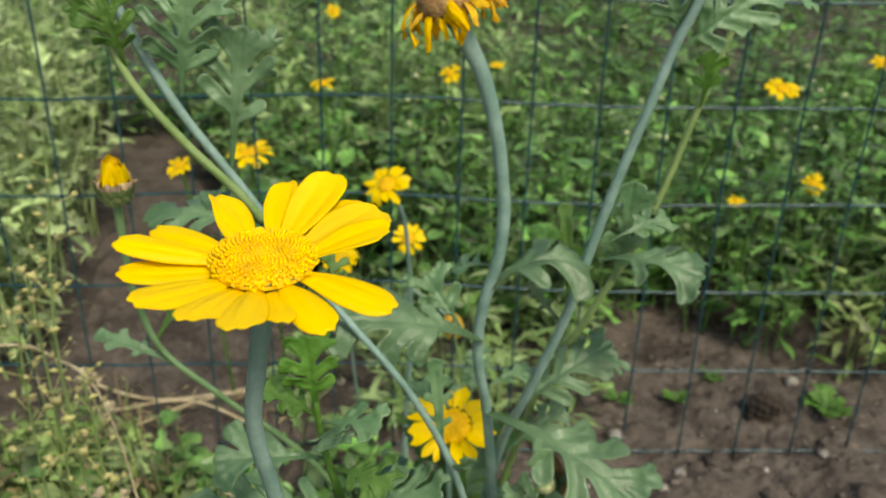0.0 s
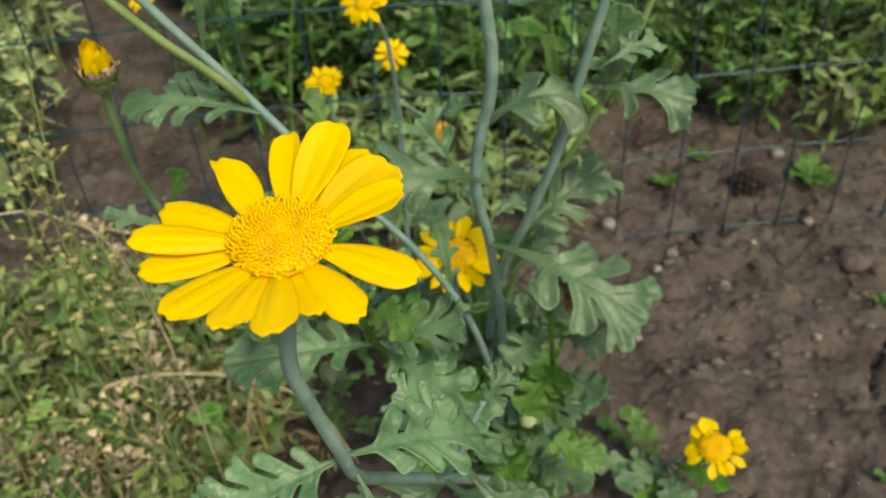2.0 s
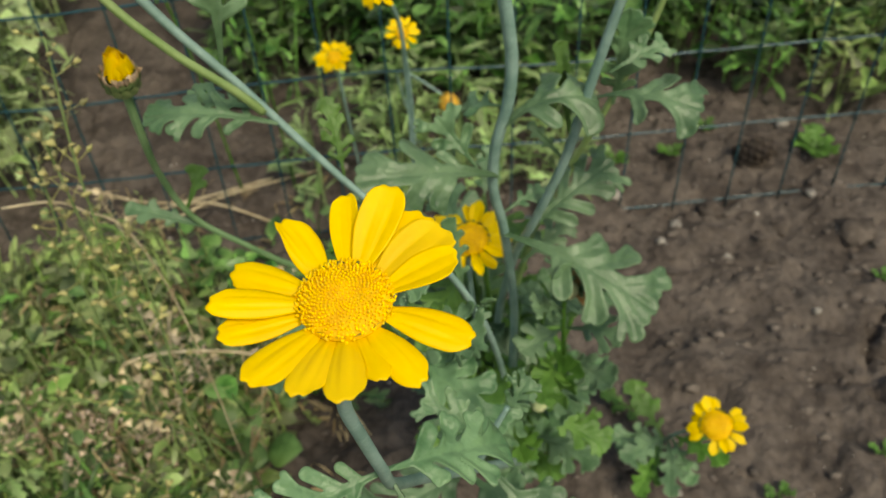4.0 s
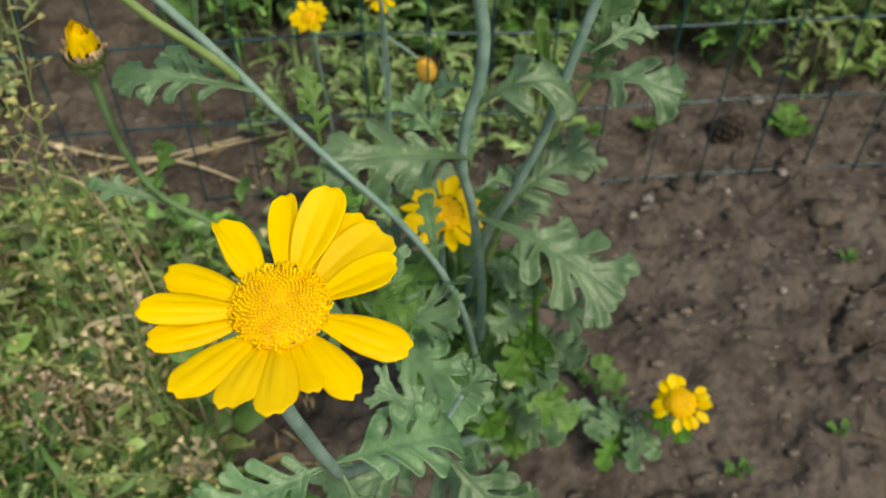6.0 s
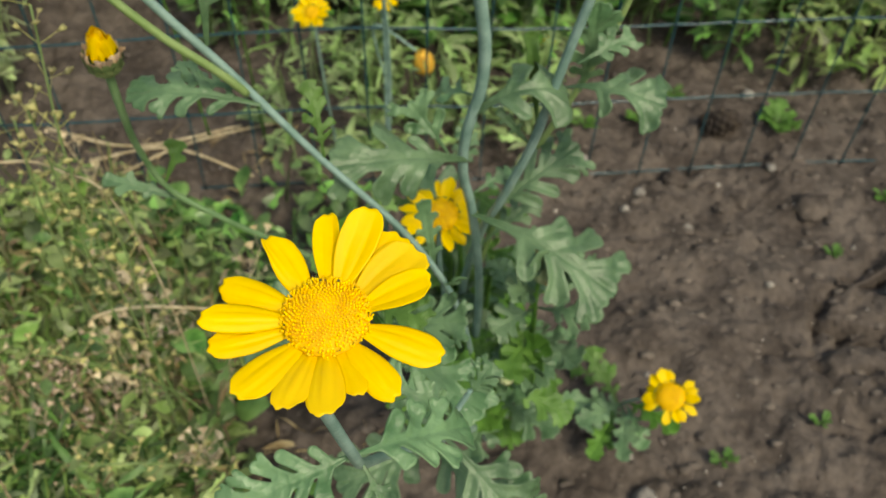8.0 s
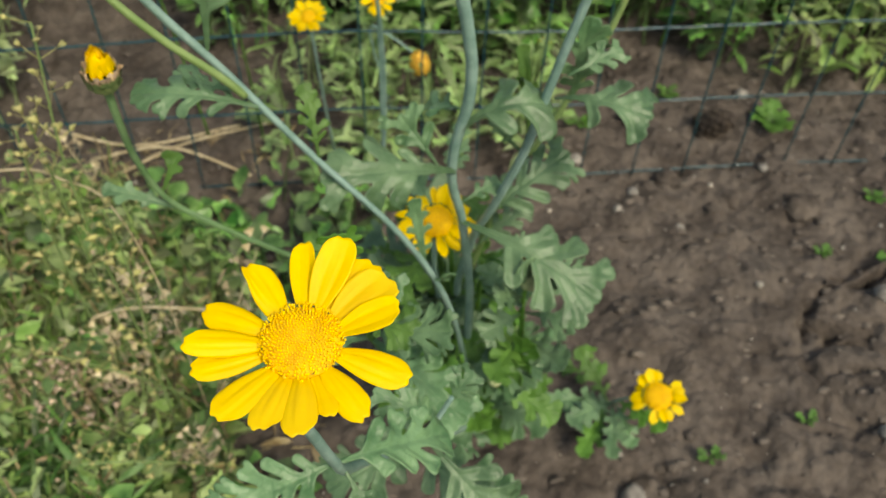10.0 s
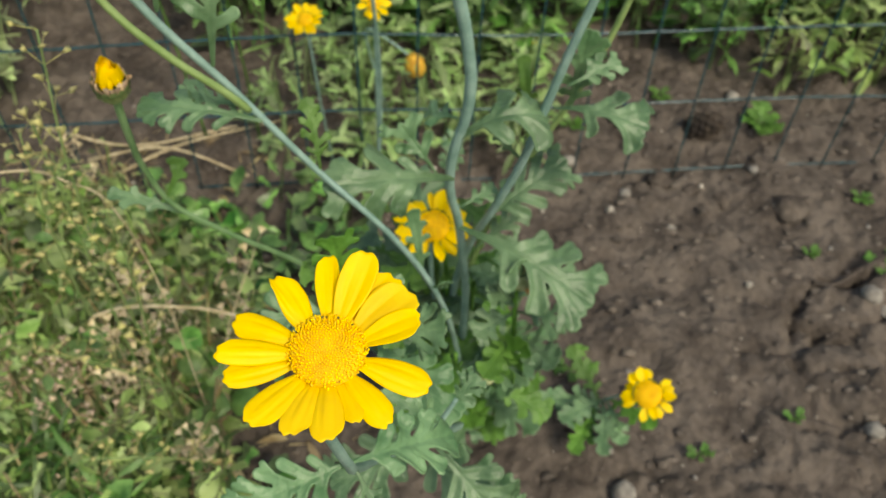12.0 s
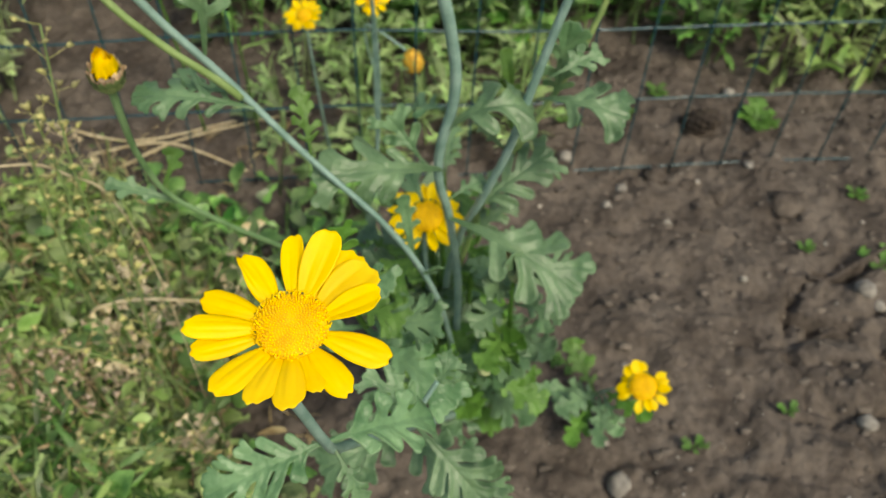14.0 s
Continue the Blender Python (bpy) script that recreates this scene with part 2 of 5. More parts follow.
def leaf_shape(length, width, lobes, bend=0.0, fold=0.15, seed=0, curl=0.0, fine=96, slim=1.0):
    """A leaf along +x with its face to +z, grown out of rounded fingers: a winged midrib, small pairs near the foot and long forward ones towards the fan at the end."""
    rng = np.random.RandomState(seed)
    asp = 0.5 * width / length
    start = 0.14 if lobes > 3 else 0.30
    fingers = [((0.0, 0.0), (0.30, 0.0), 0.014, 0.028 * slim), ((0.30, 0.0), (0.72, 0.0), 0.030 * slim, 0.055 * slim), ((0.72, 0.0), (0.94, 0.0), 0.052 * slim, 0.050 * slim)]
    for side in (-1, 1):
        for k in range(lobes):
            u = (k + 0.5 + rng.uniform(-0.14, 0.14) + 0.1 * side) / lobes
            s = start + (0.78 - start) * u
            reach = 1.45 * asp * (0.34 + 0.66 * math.sin(math.pi * min(0.9, 0.10 + 0.58 * u))) * rng.uniform(0.85, 1.15)
            ang = radians(60 - 32 * u + rng.uniform(-6, 6))
            across = (0.78 - start) / lobes * math.sin(ang)
            end_r = min(across * rng.uniform(0.38, 0.45), rng.uniform(0.16, 0.20) * reach) * slim
            c, d = math.cos(ang), side * math.sin(ang)
            fingers.append(((s, 0.0), (s + (reach - end_r) * c, (reach - end_r) * d), end_r * 0.85, end_r))
            if u > 0.35 or rng.rand() < 0.3:       # a smaller finger on the outer flank
                a2 = ang + rng.uniform(0.45, 0.7)
                mx, my = s + 0.5 * reach * c, 0.5 * reach * d
                long = reach * rng.uniform(0.30, 0.45)
                fingers.append(((mx, my), (mx + long * math.cos(a2), my + side * long * math.sin(a2)), end_r * 0.7, end_r * 0.6))
        fingers.append(((0.78, 0.0), (0.94, side * 0.35 * asp), 0.035 * slim, 0.036 * slim))
    nx = fine
    top = asp * 1.5 + 0.06
    ny = max(12, int(fine * 2 * top / 1.15))
    gx, gy = np.meshgrid(np.linspace(-0.03, 1.12, nx + 1), np.linspace(-top, top, ny + 1))

    def field(x, y):
        total, near = np.zeros_like(x), np.full_like(x, 9.0)
        for (ax, ay), (bx, by), ra, rb in fingers:
            dx, dy = bx - ax, by - ay
            t = np.clip(((x - ax) * dx + (y - ay) * dy) / (dx * dx + dy * dy), 0, 1)
            away = np.hypot(x - ax - dx * t, y - ay - dy * t)
            near = np.minimum(near, away)
            total += np.exp(np.clip((ra + (rb - ra) * t - away) / 0.004, -60, 60))
        return 0.004 * np.log(total + 1e-30), near
    quad = field(0.25 * (gx[:-1, :-1] + gx[1:, :-1] + gx[:-1, 1:] + gx[1:, 1:]), 0.25 * (gy[:-1, :-1] + gy[1:, :-1] + gy[:-1, 1:] + gy[1:, 1:]))[0] > 0
    shares = np.zeros(gx.shape, int)
    for a in (slice(None, -1), slice(1, None)):
        for b in (slice(None, -1), slice(1, None)):
            shares[a, b] += quad
    rim = (shares > 0) & (shares < 4)
    px, py = gx.copy(), gy.copy()
    qx, qy = gx[rim], gy[rim]
    for _ in range(3):                         # draw the rim in to the outline
        v0, e = field(qx, qy)[0], 1e-4
        fx, fy = (field(qx + e, qy)[0] - v0) / e, (field(qx, qy + e)[0] - v0) / e
        step = v0 / (fx * fx + fy * fy + 0.05)
        most = 0.5 * 1.15 / nx / np.maximum(np.hypot(step * fx, step * fy), 1e-9)
        step = step * np.minimum(1.0, most)
        qx, qy = qx - step * fx, qy - step * fy
    px[rim], py[rim] = qx, qy
    near = field(px, py)[1]
    ph = rng.uniform(0, 6.3, 4)
    ay_ = np.abs(py) * length
    pz = fold * ay_ - curl * ay_ ** 2 / width * 3 - 0.006 * length * np.exp(-(py / 0.014) ** 2) + 0.32 * near * length
    pz += width * np.minimum(ay_ / width * 3, 1) * (0.05 * np.sin(px * 13 + ph[0] + np.sign(py) * ph[1]) + 0.03 * np.sin(px * 27 + py * 20 + ph[2]))
    v = np.stack([px * length, py * length, pz], -1).reshape(-1, 3)
    j, i = np.nonzero(quad)
    p = j * (nx + 1) + i
    f = np.stack([p, p + 1, p + nx + 2, p + nx + 1], 1)
    used, f = np.unique(f, return_inverse=True)
    return arched(v[used], length, bend), f.reshape(-1, 4).astype(np.int32)


def aim(base, tip, up=(0, 0, 1)):
    """A pose at base whose x runs to tip and whose z is as near to up as it can be."""
    x = (Vector(tip) - Vector(base)).normalized()
    y = Vector(up).cross(x).normalized()
    z = x.cross(y)
    m = Matrix((x, y, z)).transposed().to_4x4()
    return Matrix.Translation(base) @ m


def add_leaf(owner, base, tip, width, lobes=4, mat=None, up=(0, 0, 1), bend=0.5, depth=1.0, fold=0.2, seed=0, name="leaf", label="", curl=0.0, origin=(0, 0, 0), plain=False):
    """One leaf between two places of the world, as a part of its plant."""
    base, tip = Vector(base) - Vector(origin), Vector(tip) - Vector(origin)
    chord = (tip - base).length
    length = chord * (bend / 2) / math.sin(bend / 2) if abs(bend) > 1e-3 else chord
    if plain:
        v, f = simple_leaf(length, width, bend, fold, seed, 12)
    else:
        v, f = leaf_shape(length, width, lobes, bend, fold, seed, curl, int(min(96, max(40, length * 1300))), depth * 1.2)
    c, s = math.cos(bend / 2), math.sin(bend / 2)   # the chord, not the first tangent, runs to the tip
    v = np.stack([v[:, 0] * c - v[:, 2] * s, v[:, 1], v[:, 0] * s + v[:, 2] * c], 1)
    ob = part(name, mesh_of(name, v, f, mat or LEAF), owner, aim(base, tip, up), label)
    solid = ob.modifiers.new("thickness", "SOLIDIFY")
    solid.thickness, solid.offset = 0.0005, 0
    return ob


def petal_shape(length, width, droop=0.1, cup=0.1, notch=0.05, seed=0, fold=0.0):
    """A ray petal along +x: narrow at its foot, grooved, with a blunt toothed end."""
    rng = np.random.RandomState(seed)
    rows, cols = 16, 11
    v = []
    skew = rng.uniform(-0.08, 0.08)
    for u in np.linspace(0, 1, rows):
        half = 0.5 * width * (0.34 + 0.66 * math.sin(min(u / 0.6, 1) * math.pi / 2) ** 1.2) * (1 - 0.45 * max(0, (u - 0.7) / 0.3) ** 2.0)
        for w in np.linspace(-1, 1, cols):
            end = 1 - 0.10 * abs(w) ** 2.5 - notch * (0.5 + 0.5 * math.cos(w * math.pi * 2.6 + skew * 20)) * (0.4 + abs(w) * 0.6)
            x = length * u * (1 - (1 - end) * u ** 3)
            y = half * w + skew * length * u * u
            groove = 0.018 * width * math.cos(w * math.pi * 2.5) * math.sin(math.pi * min(u * 1.1, 1))
            z = -droop * length * u * u + cup * width * (w * w) * (0.3 + 0.7 * math.sin(u * math.pi)) + groove + 0.10 * length * math.sin(u * math.pi) * 0.4
            if fold and w > 0.1:               # one flank folded under
                z -= fold * width * (w - 0.1)
                y -= fold * half * (w - 0.1) * 0.8
            v.append((x, y, z))
    f = [(i * cols + j, i * cols + j + 1, (i + 1) * cols + j + 1, (i + 1) * cols + j) for i in range(rows - 1) for j in range(cols - 1)]
    return np.array(v), f


def ray_petal(length, width, lift, arch=0.06, cup=-0.12, seed=0, blunt=0.6, furl=0.0, curve=0.0):
    """A broad ray petal along +x: two long creases, a blunt end with shallow teeth; furl rolls one flank over towards the tip."""
    rng = np.random.RandomState(seed)
    rows, cols = 24, 17
    u, w = np.meshgrid(np.linspace(0, 1, rows), np.linspace(-1, 1, cols), indexing="ij")
    half = 0.5 * width * (0.36 + 0.64 * np.sin(np.minimum(u / 0.62, 1) * np.pi / 2) ** 1.15) * (1 - (0.9 - blunt) * np.clip((u - 0.70) / 0.30, 0, 1) ** 2.3)
    lean = rng.uniform(-0.06, 0.06)
    end = 1 - 0.07 * np.abs(w) ** 3 - rng.uniform(0.02, 0.04) * (0.5 + 0.5 * np.cos(w * np.pi * 2.3 + rng.uniform(-0.6, 0.6))) + lean * w
    x = length * u * (1 - (1 - end) * u ** 4)
    y = half * w + curve * length * u * u
    mid = np.sin(np.pi * np.minimum(u * 1.06, 1))
    z = lift * u + arch * length * np.sin(np.pi * u ** 0.8) + cup * width * w * w * (0.35 + 0.65 * mid)
    for c in (-0.36 + rng.uniform(-0.06, 0.06), 0.34 + rng.uniform(-0.06, 0.06)):
        z = z - 0.040 * width * np.exp(-((w - c) / 0.11) ** 2) * mid
    z = z + 0.012 * width * np.sin(u * rng.uniform(5, 9) + w * 3 + rng.uniform(0, 6)) * u
    if furl:
        roll = np.clip(furl * w, 0, None) * np.clip((u - 0.15) / 0.6, 0, 1)
        y = y - half * np.clip(furl * w, 0, None) / abs(furl) * roll * 0.75 * np.sign(furl)
        z = z + half * np.sin(roll * 1.7) * 0.55
    f = [(i * cols + j, i * cols + j + 1, (i + 1) * cols + j + 1, (i + 1) * cols + j) for i in range(rows - 1) for j in range(cols - 1)]
    return np.stack([x, y, z], -1).reshape(-1, 3), f


def floret_disc(radius, height, count, seed=0, size=1.0):
    """The packed florets of a daisy's eye on a low dome, in the spiral in which they grow: tight buds within, open ones on the rim."""
    rng = np.random.RandomState(seed)
    ring = np.linspace(0, 2 * np.pi, 6, endpoint=False)
    verts, faces = [], []
    for k in range(count):
        q = math.sqrt((k + 0.5) / count)
        loose = max(0.0, (q - 0.5) / 0.5)
        r, a = radius * (q + rng.normal(0, 0.005 + 0.012 * loose)), k * 2.39996 + rng.normal(0, 0.012 + 0.03 * loose)
        dip = height * (1 - q ** 3.2) - 0.45 * height * math.exp(-(q / 0.3) ** 2)
        base = np.array([r * math.cos(a), r * math.sin(a), dip])
        lean = np.array([math.cos(a) * q * 0.6, math.sin(a) * q * 0.6, 1.0])
        lean += rng.uniform(-0.22, 0.22, 3) * (0.15 + loose)
        lean /= np.linalg.norm(lean)
        s1 = np.cross(lean, (0.2, 0.9, 0.1)); s1 /= np.linalg.norm(s1)
        s2 = np.cross(lean, s1)
        wide = radius / math.sqrt(count) * (0.80 + 0.12 * loose) * rng.uniform(0.85, 1.15) * size
        tall = radius * 0.055 * (0.5 + 0.75 * loose) * rng.uniform(0.75, 1.25)
        flare = 0.95 + 0.25 * loose
        at = len(verts)
        for h, w in ((-0.5, 0.7), (0.55, 0.9), (1.0, 0.62 * flare)):
            for g in ring:
                verts.append(base + lean * tall * h + (s1 * math.cos(g) + s2 * math.sin(g)) * wide * w)
        verts.append(base + lean * tall * (1.28 - 0.55 * loose))
        for lev in (0, 1):
            for j in range(6):
                k2 = (j + 1) % 6
                faces.append((at + lev * 6 + j, at + lev * 6 + k2, at + lev * 6 + 6 + k2, at + lev * 6 + 6 + j))
        for j in range(6):
            faces.append((at + 12 + j, at + 12 + (j + 1) % 6, at + 18))
    return verts, faces


def lathe(profile, sides=20, squash=0.0, seed=0):
    """A turned shape from (radius, height) pairs, a little uneven."""
    rng = np.random.RandomState(seed)
    verts, faces = [], []
    wob = 1 + squash * rng.uniform(-1, 1, sides)
    for r, h in profile:
        for j in range(sides):
            a = 2 * math.pi * j / sides
            verts.append((r * wob[j] * math.cos(a), r * wob[j] * math.sin(a), h))
    n = len(profile)
    for i in range(n - 1):
        for j in range(sides):
            k = (j + 1) % sides
            faces.append((i * sides + j, i * sides + k, (i + 1) * sides + k, (i + 1) * sides + j))
    return verts, faces


def head_pose(at, toward):
    z = Vector(toward).normalized()
    y = Vector((0, 1, 0.0001))
    y = (y - z * y.dot(z)).normalized()
    x = y.cross(z)
    return Matrix.Translation(at) @ Matrix((x, y, z)).transposed().to_4x4()


def joined(pieces):
    """Many shapes as one: verts and faces."""
    vs, fs, at = [], [], 0
    for v, f in pieces:
        v = np.asarray(v, float)
        vs.append(v)
        fs += [tuple(i + at for i in one) for one in f]
        at += len(v)
    return np.vstack(vs), fs


# value noise on a lattice, for the ground's relief
def lattice(x, y, seed):
    h = np.sin(x * 127.1 + y * 311.7 + seed * 74.7) * 43758.5453
    return h - np.floor(h)


def value_noise(x, y, seed):
    xi, yi = np.floor(x), np.floor(y)
    xf, yf = x - xi, y - yi
    xf, yf = xf * xf * (3 - 2 * xf), yf * yf * (3 - 2 * yf)
    a = lattice(xi, yi, seed) * (1 - xf) + lattice(xi + 1, yi, seed) * xf
    b = lattice(xi, yi + 1, seed) * (1 - xf) + lattice(xi + 1, yi + 1, seed) * xf
    return a * (1 - yf) + b * yf - 0.5


def cells(x, y, seed):
    """Distances to the nearest and next cell seeds on a unit lattice."""
    xi, yi = np.floor(x), np.floor(y)
    d1, d2 = np.full_like(x, 9.0), np.full_like(x, 9.0)
    for i in (-1, 0, 1):
        for j in (-1, 0, 1):
            cx = xi + i + 0.15 + 0.7 * lattice(xi + i, yi + j, seed)
            cy = yi + j + 0.15 + 0.7 * lattice(xi + i, yi + j, seed + 9)
            d = np.hypot(x - cx, y - cy)
            d2 = np.where(d < d1, d1, np.minimum(d2, d))
            d1 = np.minimum(d1, d)
    return d1, d2


CRACKS = (((0.065, 0.756), (0.092, 0.741), (0.130, 0.730)), ((0.053, 0.714), (0.044, 0.693), (0.048, 0.651), (0.046, 0.637), (0.081, 0.621), (0.124, 0.628), (0.17, 0.615)),
          ((0.053, 0.714), (0.088, 0.731), (0.121, 0.718), (0.134, 0.702), (0.151, 0.686)), ((0.118, 0.806), (0.079, 0.775), (0.068, 0.755), (0.053, 0.714)), ((0.118, 0.806), (0.137, 0.796), (0.166, 0.807), (0.214, 0.827)))


def ground_height(x, y):
    x, y = np.asarray(x, float), np.asarray(y, float)
    near = np.exp(-np.clip((np.hypot(x + 0.2, y - 1.0) - 1.5), 0, None) / 1.5)
    z = 0.012 * value_noise(x * 4, y * 4, 1) + 0.010 * value_noise(x * 11, y * 11, 2) - 0.003
    z = z + 0.015 * value_noise(x * 27, y * 27, 3) + 0.008 * value_noise(x * 60, y * 60, 4) + 0.0032 * value_noise(x * 125, y * 125, 5)
    wx, wy = x + 0.09 * value_noise(x * 11, y * 11, 6) + 0.03 * value_noise(x * 40, y * 40, 16), y + 0.09 * value_noise(x * 11, y * 11, 7) + 0.03 * value_noise(x * 40, y * 40, 17)
    d1, d2 = cells(wx * 13, wy * 13, 3)
    crust = np.exp(-((x - 0.12) ** 2 + (y - 0.66) ** 2) / 0.03)
    z = z + crust * (0.004 * (1 - d1) - 0.007 * np.exp(-((d2 - d1) / 0.10) ** 2))
    slab = np.exp(-(((x - 0.094) / 0.050) ** 2 + ((y - 0.675) / 0.046) ** 2) ** 3)
    z = z + 0.015 * slab
    for line in CRACKS:
        for (ax, ay), (bx, by) in zip(line, line[1:]):
            kx, ky = x + 0.006 * value_noise(x * 70, y * 70, 21), y + 0.006 * value_noise(x * 70, y * 70, 22)
            t = np.clip(((kx - ax) * (bx - ax) + (ky - ay) * (by - ay)) / ((bx - ax) ** 2 + (by - ay) ** 2), 0, 1)
            away = np.hypot(kx - ax - (bx - ax) * t, ky - ay - (by - ay) * t)
            z = z - 0.016 * np.exp(-(away / 0.0048) ** 2) * np.clip(0.7 + 2.0 * value_noise(x * 24, y * 24, 31), 0.3, 1)
    e1, _ = cells(x * 32, y * 32, 5)
    e2, _ = cells(x * 58 + 3, y * 58, 8)
    z = z + 0.018 * np.clip(0.45 - e1, 0, 1) * np.clip(value_noise(x * 6, y * 6, 8) * 4 + 0.5, 0, 1) + 0.008 * np.clip(0.4 - e2, 0, 1)
    return z * near + (1 - near) * 0.05 * value_noise(x * 0.7, y * 0.7, 11)


# ---- the ground ----
def spread(dense, step, far):
    """Coordinates, close together in the given stretch and ever wider outside it."""
    mid = list(np.arange(dense[0], dense[1] + step / 2, step))
    lo, hi, gap = [], [], step
    while mid[0] - (lo[-1] if lo else 0) and (hi[-1] if hi else 0) < far:
        gap *= 1.22
        hi.append((hi[-1] if hi else mid[-1]) + gap)
        lo.append((lo[-1] if lo else mid[0]) - gap)
    return np.array(lo[::-1] + mid + hi)


def build_ground():
    xs, ys = spread((-0.95, 0.45), 0.0034, 300), spread((0.45, 1.4), 0.0034, 300)
    gx, gy = np.meshgrid(xs, ys)
    gz = ground_height(gx, gy)
    v = np.stack([gx.ravel(), gy.ravel(), gz.ravel()], 1)
    w, h = len(xs), len(ys)
    i, j = np.meshgrid(np.arange(w - 1), np.arange(h - 1))
    a = (j * w + i).ravel()
    f = np.stack([a, a + 1, a + w + 1, a + w], 1).astype(np.int32)
    ob = new("ground", mesh_of("ground", v, f, SOIL))
    return tagged(ob, "dry grey-brown garden soil, crumbly and cracked", "soil", kind="structure")


build_ground()


def z_at(x, y):
    return float(ground_height(np.array([x]), np.array([y]))[0])


# ---- the wire fence ----
COLUMN = 0.0662


def fence_z(x):
    return 0.006 * np.exp(-((x + 0.41) / 0.13) ** 2) - 0.002 - 0.006 * np.clip((-x - 0.6) / 0.14, 0, 1) + 0.0015 * np.sin(x * 9)


def build_fence():
    fence = thing("wire_fence", (0, 1.0, 0), "dark green plastic-coated welded wire mesh fence", "fence")
    rng = np.random.RandomState(4)
    xs = np.arange(-46, 40) * COLUMN
    dy = 0.003 * np.sin(xs * 6 + 1)
    for r in range(12):
        x = np.arange(xs[0], xs[-1], COLUMN / 4)
        kink = 0.0004 * np.sin(x / COLUMN * 2 * np.pi + r) + 0.0008 * np.sin(x * 7 + r * 2.1)
        path = np.stack([x, 0.003 * np.sin(x * 6 + 1) + 0.0015, (0.01 + 0.1 * r if r else 0.0) + fence_z(x) + kink], 1)
        v, f = tube(path, 0.00135, 6)
        part("horizontal_wire", mesh_of("horizontal_wire", v, f, WIRE), fence)
    for k, x in enumerate(xs):
        z = np.linspace(-0.02, 1.12, 24)
        path = np.stack([x + 0.0012 * np.sin(z * 9 + k), np.full_like(z, dy[k] - 0.0015), z + fence_z(x)], 1)
        v, f = tube(path, 0.00115, 6)
        part("vertical_wire", mesh_of("vertical_wire", v, f, WIRE), fence)


build_fence()


# ---- corn marigolds ----
def stem_part(owner, points, radius, mat=None, origin=(0, 0, 0), sides=16, name="stem", label="", ribs=0.03):
    path = smooth_path(np.asarray(points, float) - np.asarray(origin, float), 8)
    v, f = tube(path, radius, sides, ribs)
    return part(name, mesh_of(name, v, f, mat or STEM), owner, None, label)


def disc_part(owner, pose_, radius, height, count, seed=0, mat=None):
    body = [(0.0, height * 0.55), (radius * 0.3, height * 0.62), (radius * 0.6, height * 0.5), (radius * 0.85, height * 0.25), (radius * 0.98, -height * 0.1), (radius * 0.8, -height * 0.6), (0.0, -height * 0.8)]
    v, f = lathe(body, 24)
    eye = part("flower_disc", mesh_of("flower_disc", v, f, FLORET_BASE), owner, pose_)
    v, f = floret_disc(radius, height, count, seed, 0.84)
    tagged(part("floret_mass", mesh_of("floret_mass", v, f, mat or FLORET), eye), kind="stuff")
    return eye


def calyx_part(owner, pose_, radius, depth, seed=0, apart=False):
    """The green cup of overlapping scales under a head; on the large heads each scale is a piece of its own."""
    body = lathe([(0.0, -depth * 1.0), (radius * 0.28, -depth * 1.0), (radius * 0.75, -depth * 0.7), (radius * 0.97, -depth * 0.25), (radius * 0.9, 0.0)], 20, 0.02, seed)
    pieces, turns, w = [], [], radius * 0.26
    for row, (r, h, n) in enumerate(((0.72, -0.82, 10), (0.98, -0.45, 13), (1.0, -0.1, 15))):
        v = [(radius * r + p * radius * 0.07, o * w, depth * (h + q)) for o, p, q in ((-1, 0, -0.1), (1, 0, -0.1), (0.75, 0.9, 0.2), (0, 1.3, 0.36), (-0.75, 0.9, 0.2))]
        me = mesh_of("scale", v, [(0, 1, 2, 3, 4)], CALYX) if apart else None
        for k in range(n):
            turn = Matrix.Rotation(2 * math.pi * (k + row * 0.5) / n, 4, "Z")
            if apart:
                turns.append((me, turn))
            else:
                pieces.append(([tuple(turn @ Vector(p)) for p in v], [(0, 1, 2, 3, 4)]))
    v, f = joined([body] + pieces)
    cup = part("calyx", mesh_of("calyx", v, f, CALYX), owner, pose_)
    for me, turn in turns:
        part("scale", me, cup, turn)
    return cup


PETAL_KINDS = [mesh_of("petal", *petal_shape(1.0, w, d, c, n, s), PETAL) for s, (w, d, c, n) in enumerate(((0.52, 0.10, 0.10, 0.05), (0.46, 0.22, -0.12, 0.08), (0.60, 0.02, 0.16, 0.04), (0.50, 0.34, 0.05, 0.07), (0.44, -0.12, 0.2, 0.06)))]


def small_flower(owner, at, toward, span, petals, seed, missing=(), florets=90, short=1.0, slim=1.0, eye=0.19):
    """A marigold head some centimetres wide on its plant: disc, calyx and single petals."""
    rng = np.random.RandomState(seed)
    m = head_pose(at, toward)
    disc = span * eye
    disc_part(owner, m, disc, disc * 0.55, florets, seed)
    calyx_part(owner, m, disc * 1.0, disc * 0.9, seed)
    for k in range(petals):
        if k in missing:
            continue
        a = 2 * math.pi * (k + rng.uniform(-0.22, 0.22)) / petals
        long = (span / 2 - disc * 0.8) * rng.uniform(0.82, 1.08) * short
        wide = span * 0.265 * slim * rng.uniform(0.8, 1.15)
        turn = Matrix.Rotation(a, 4, "Z") @ Matrix.Translation((disc * 0.82, 0, 0)) @ Matrix.Rotation(rng.uniform(-0.28, 0.22), 4, "Y") @ Matrix.Rotation(rng.uniform(-0.25, 0.25), 4, "X")
        part("petal", PETAL_KINDS[rng.randint(5)], owner, m @ turn @ Matrix.Diagonal((long, wide * 1.35, long, 1)))


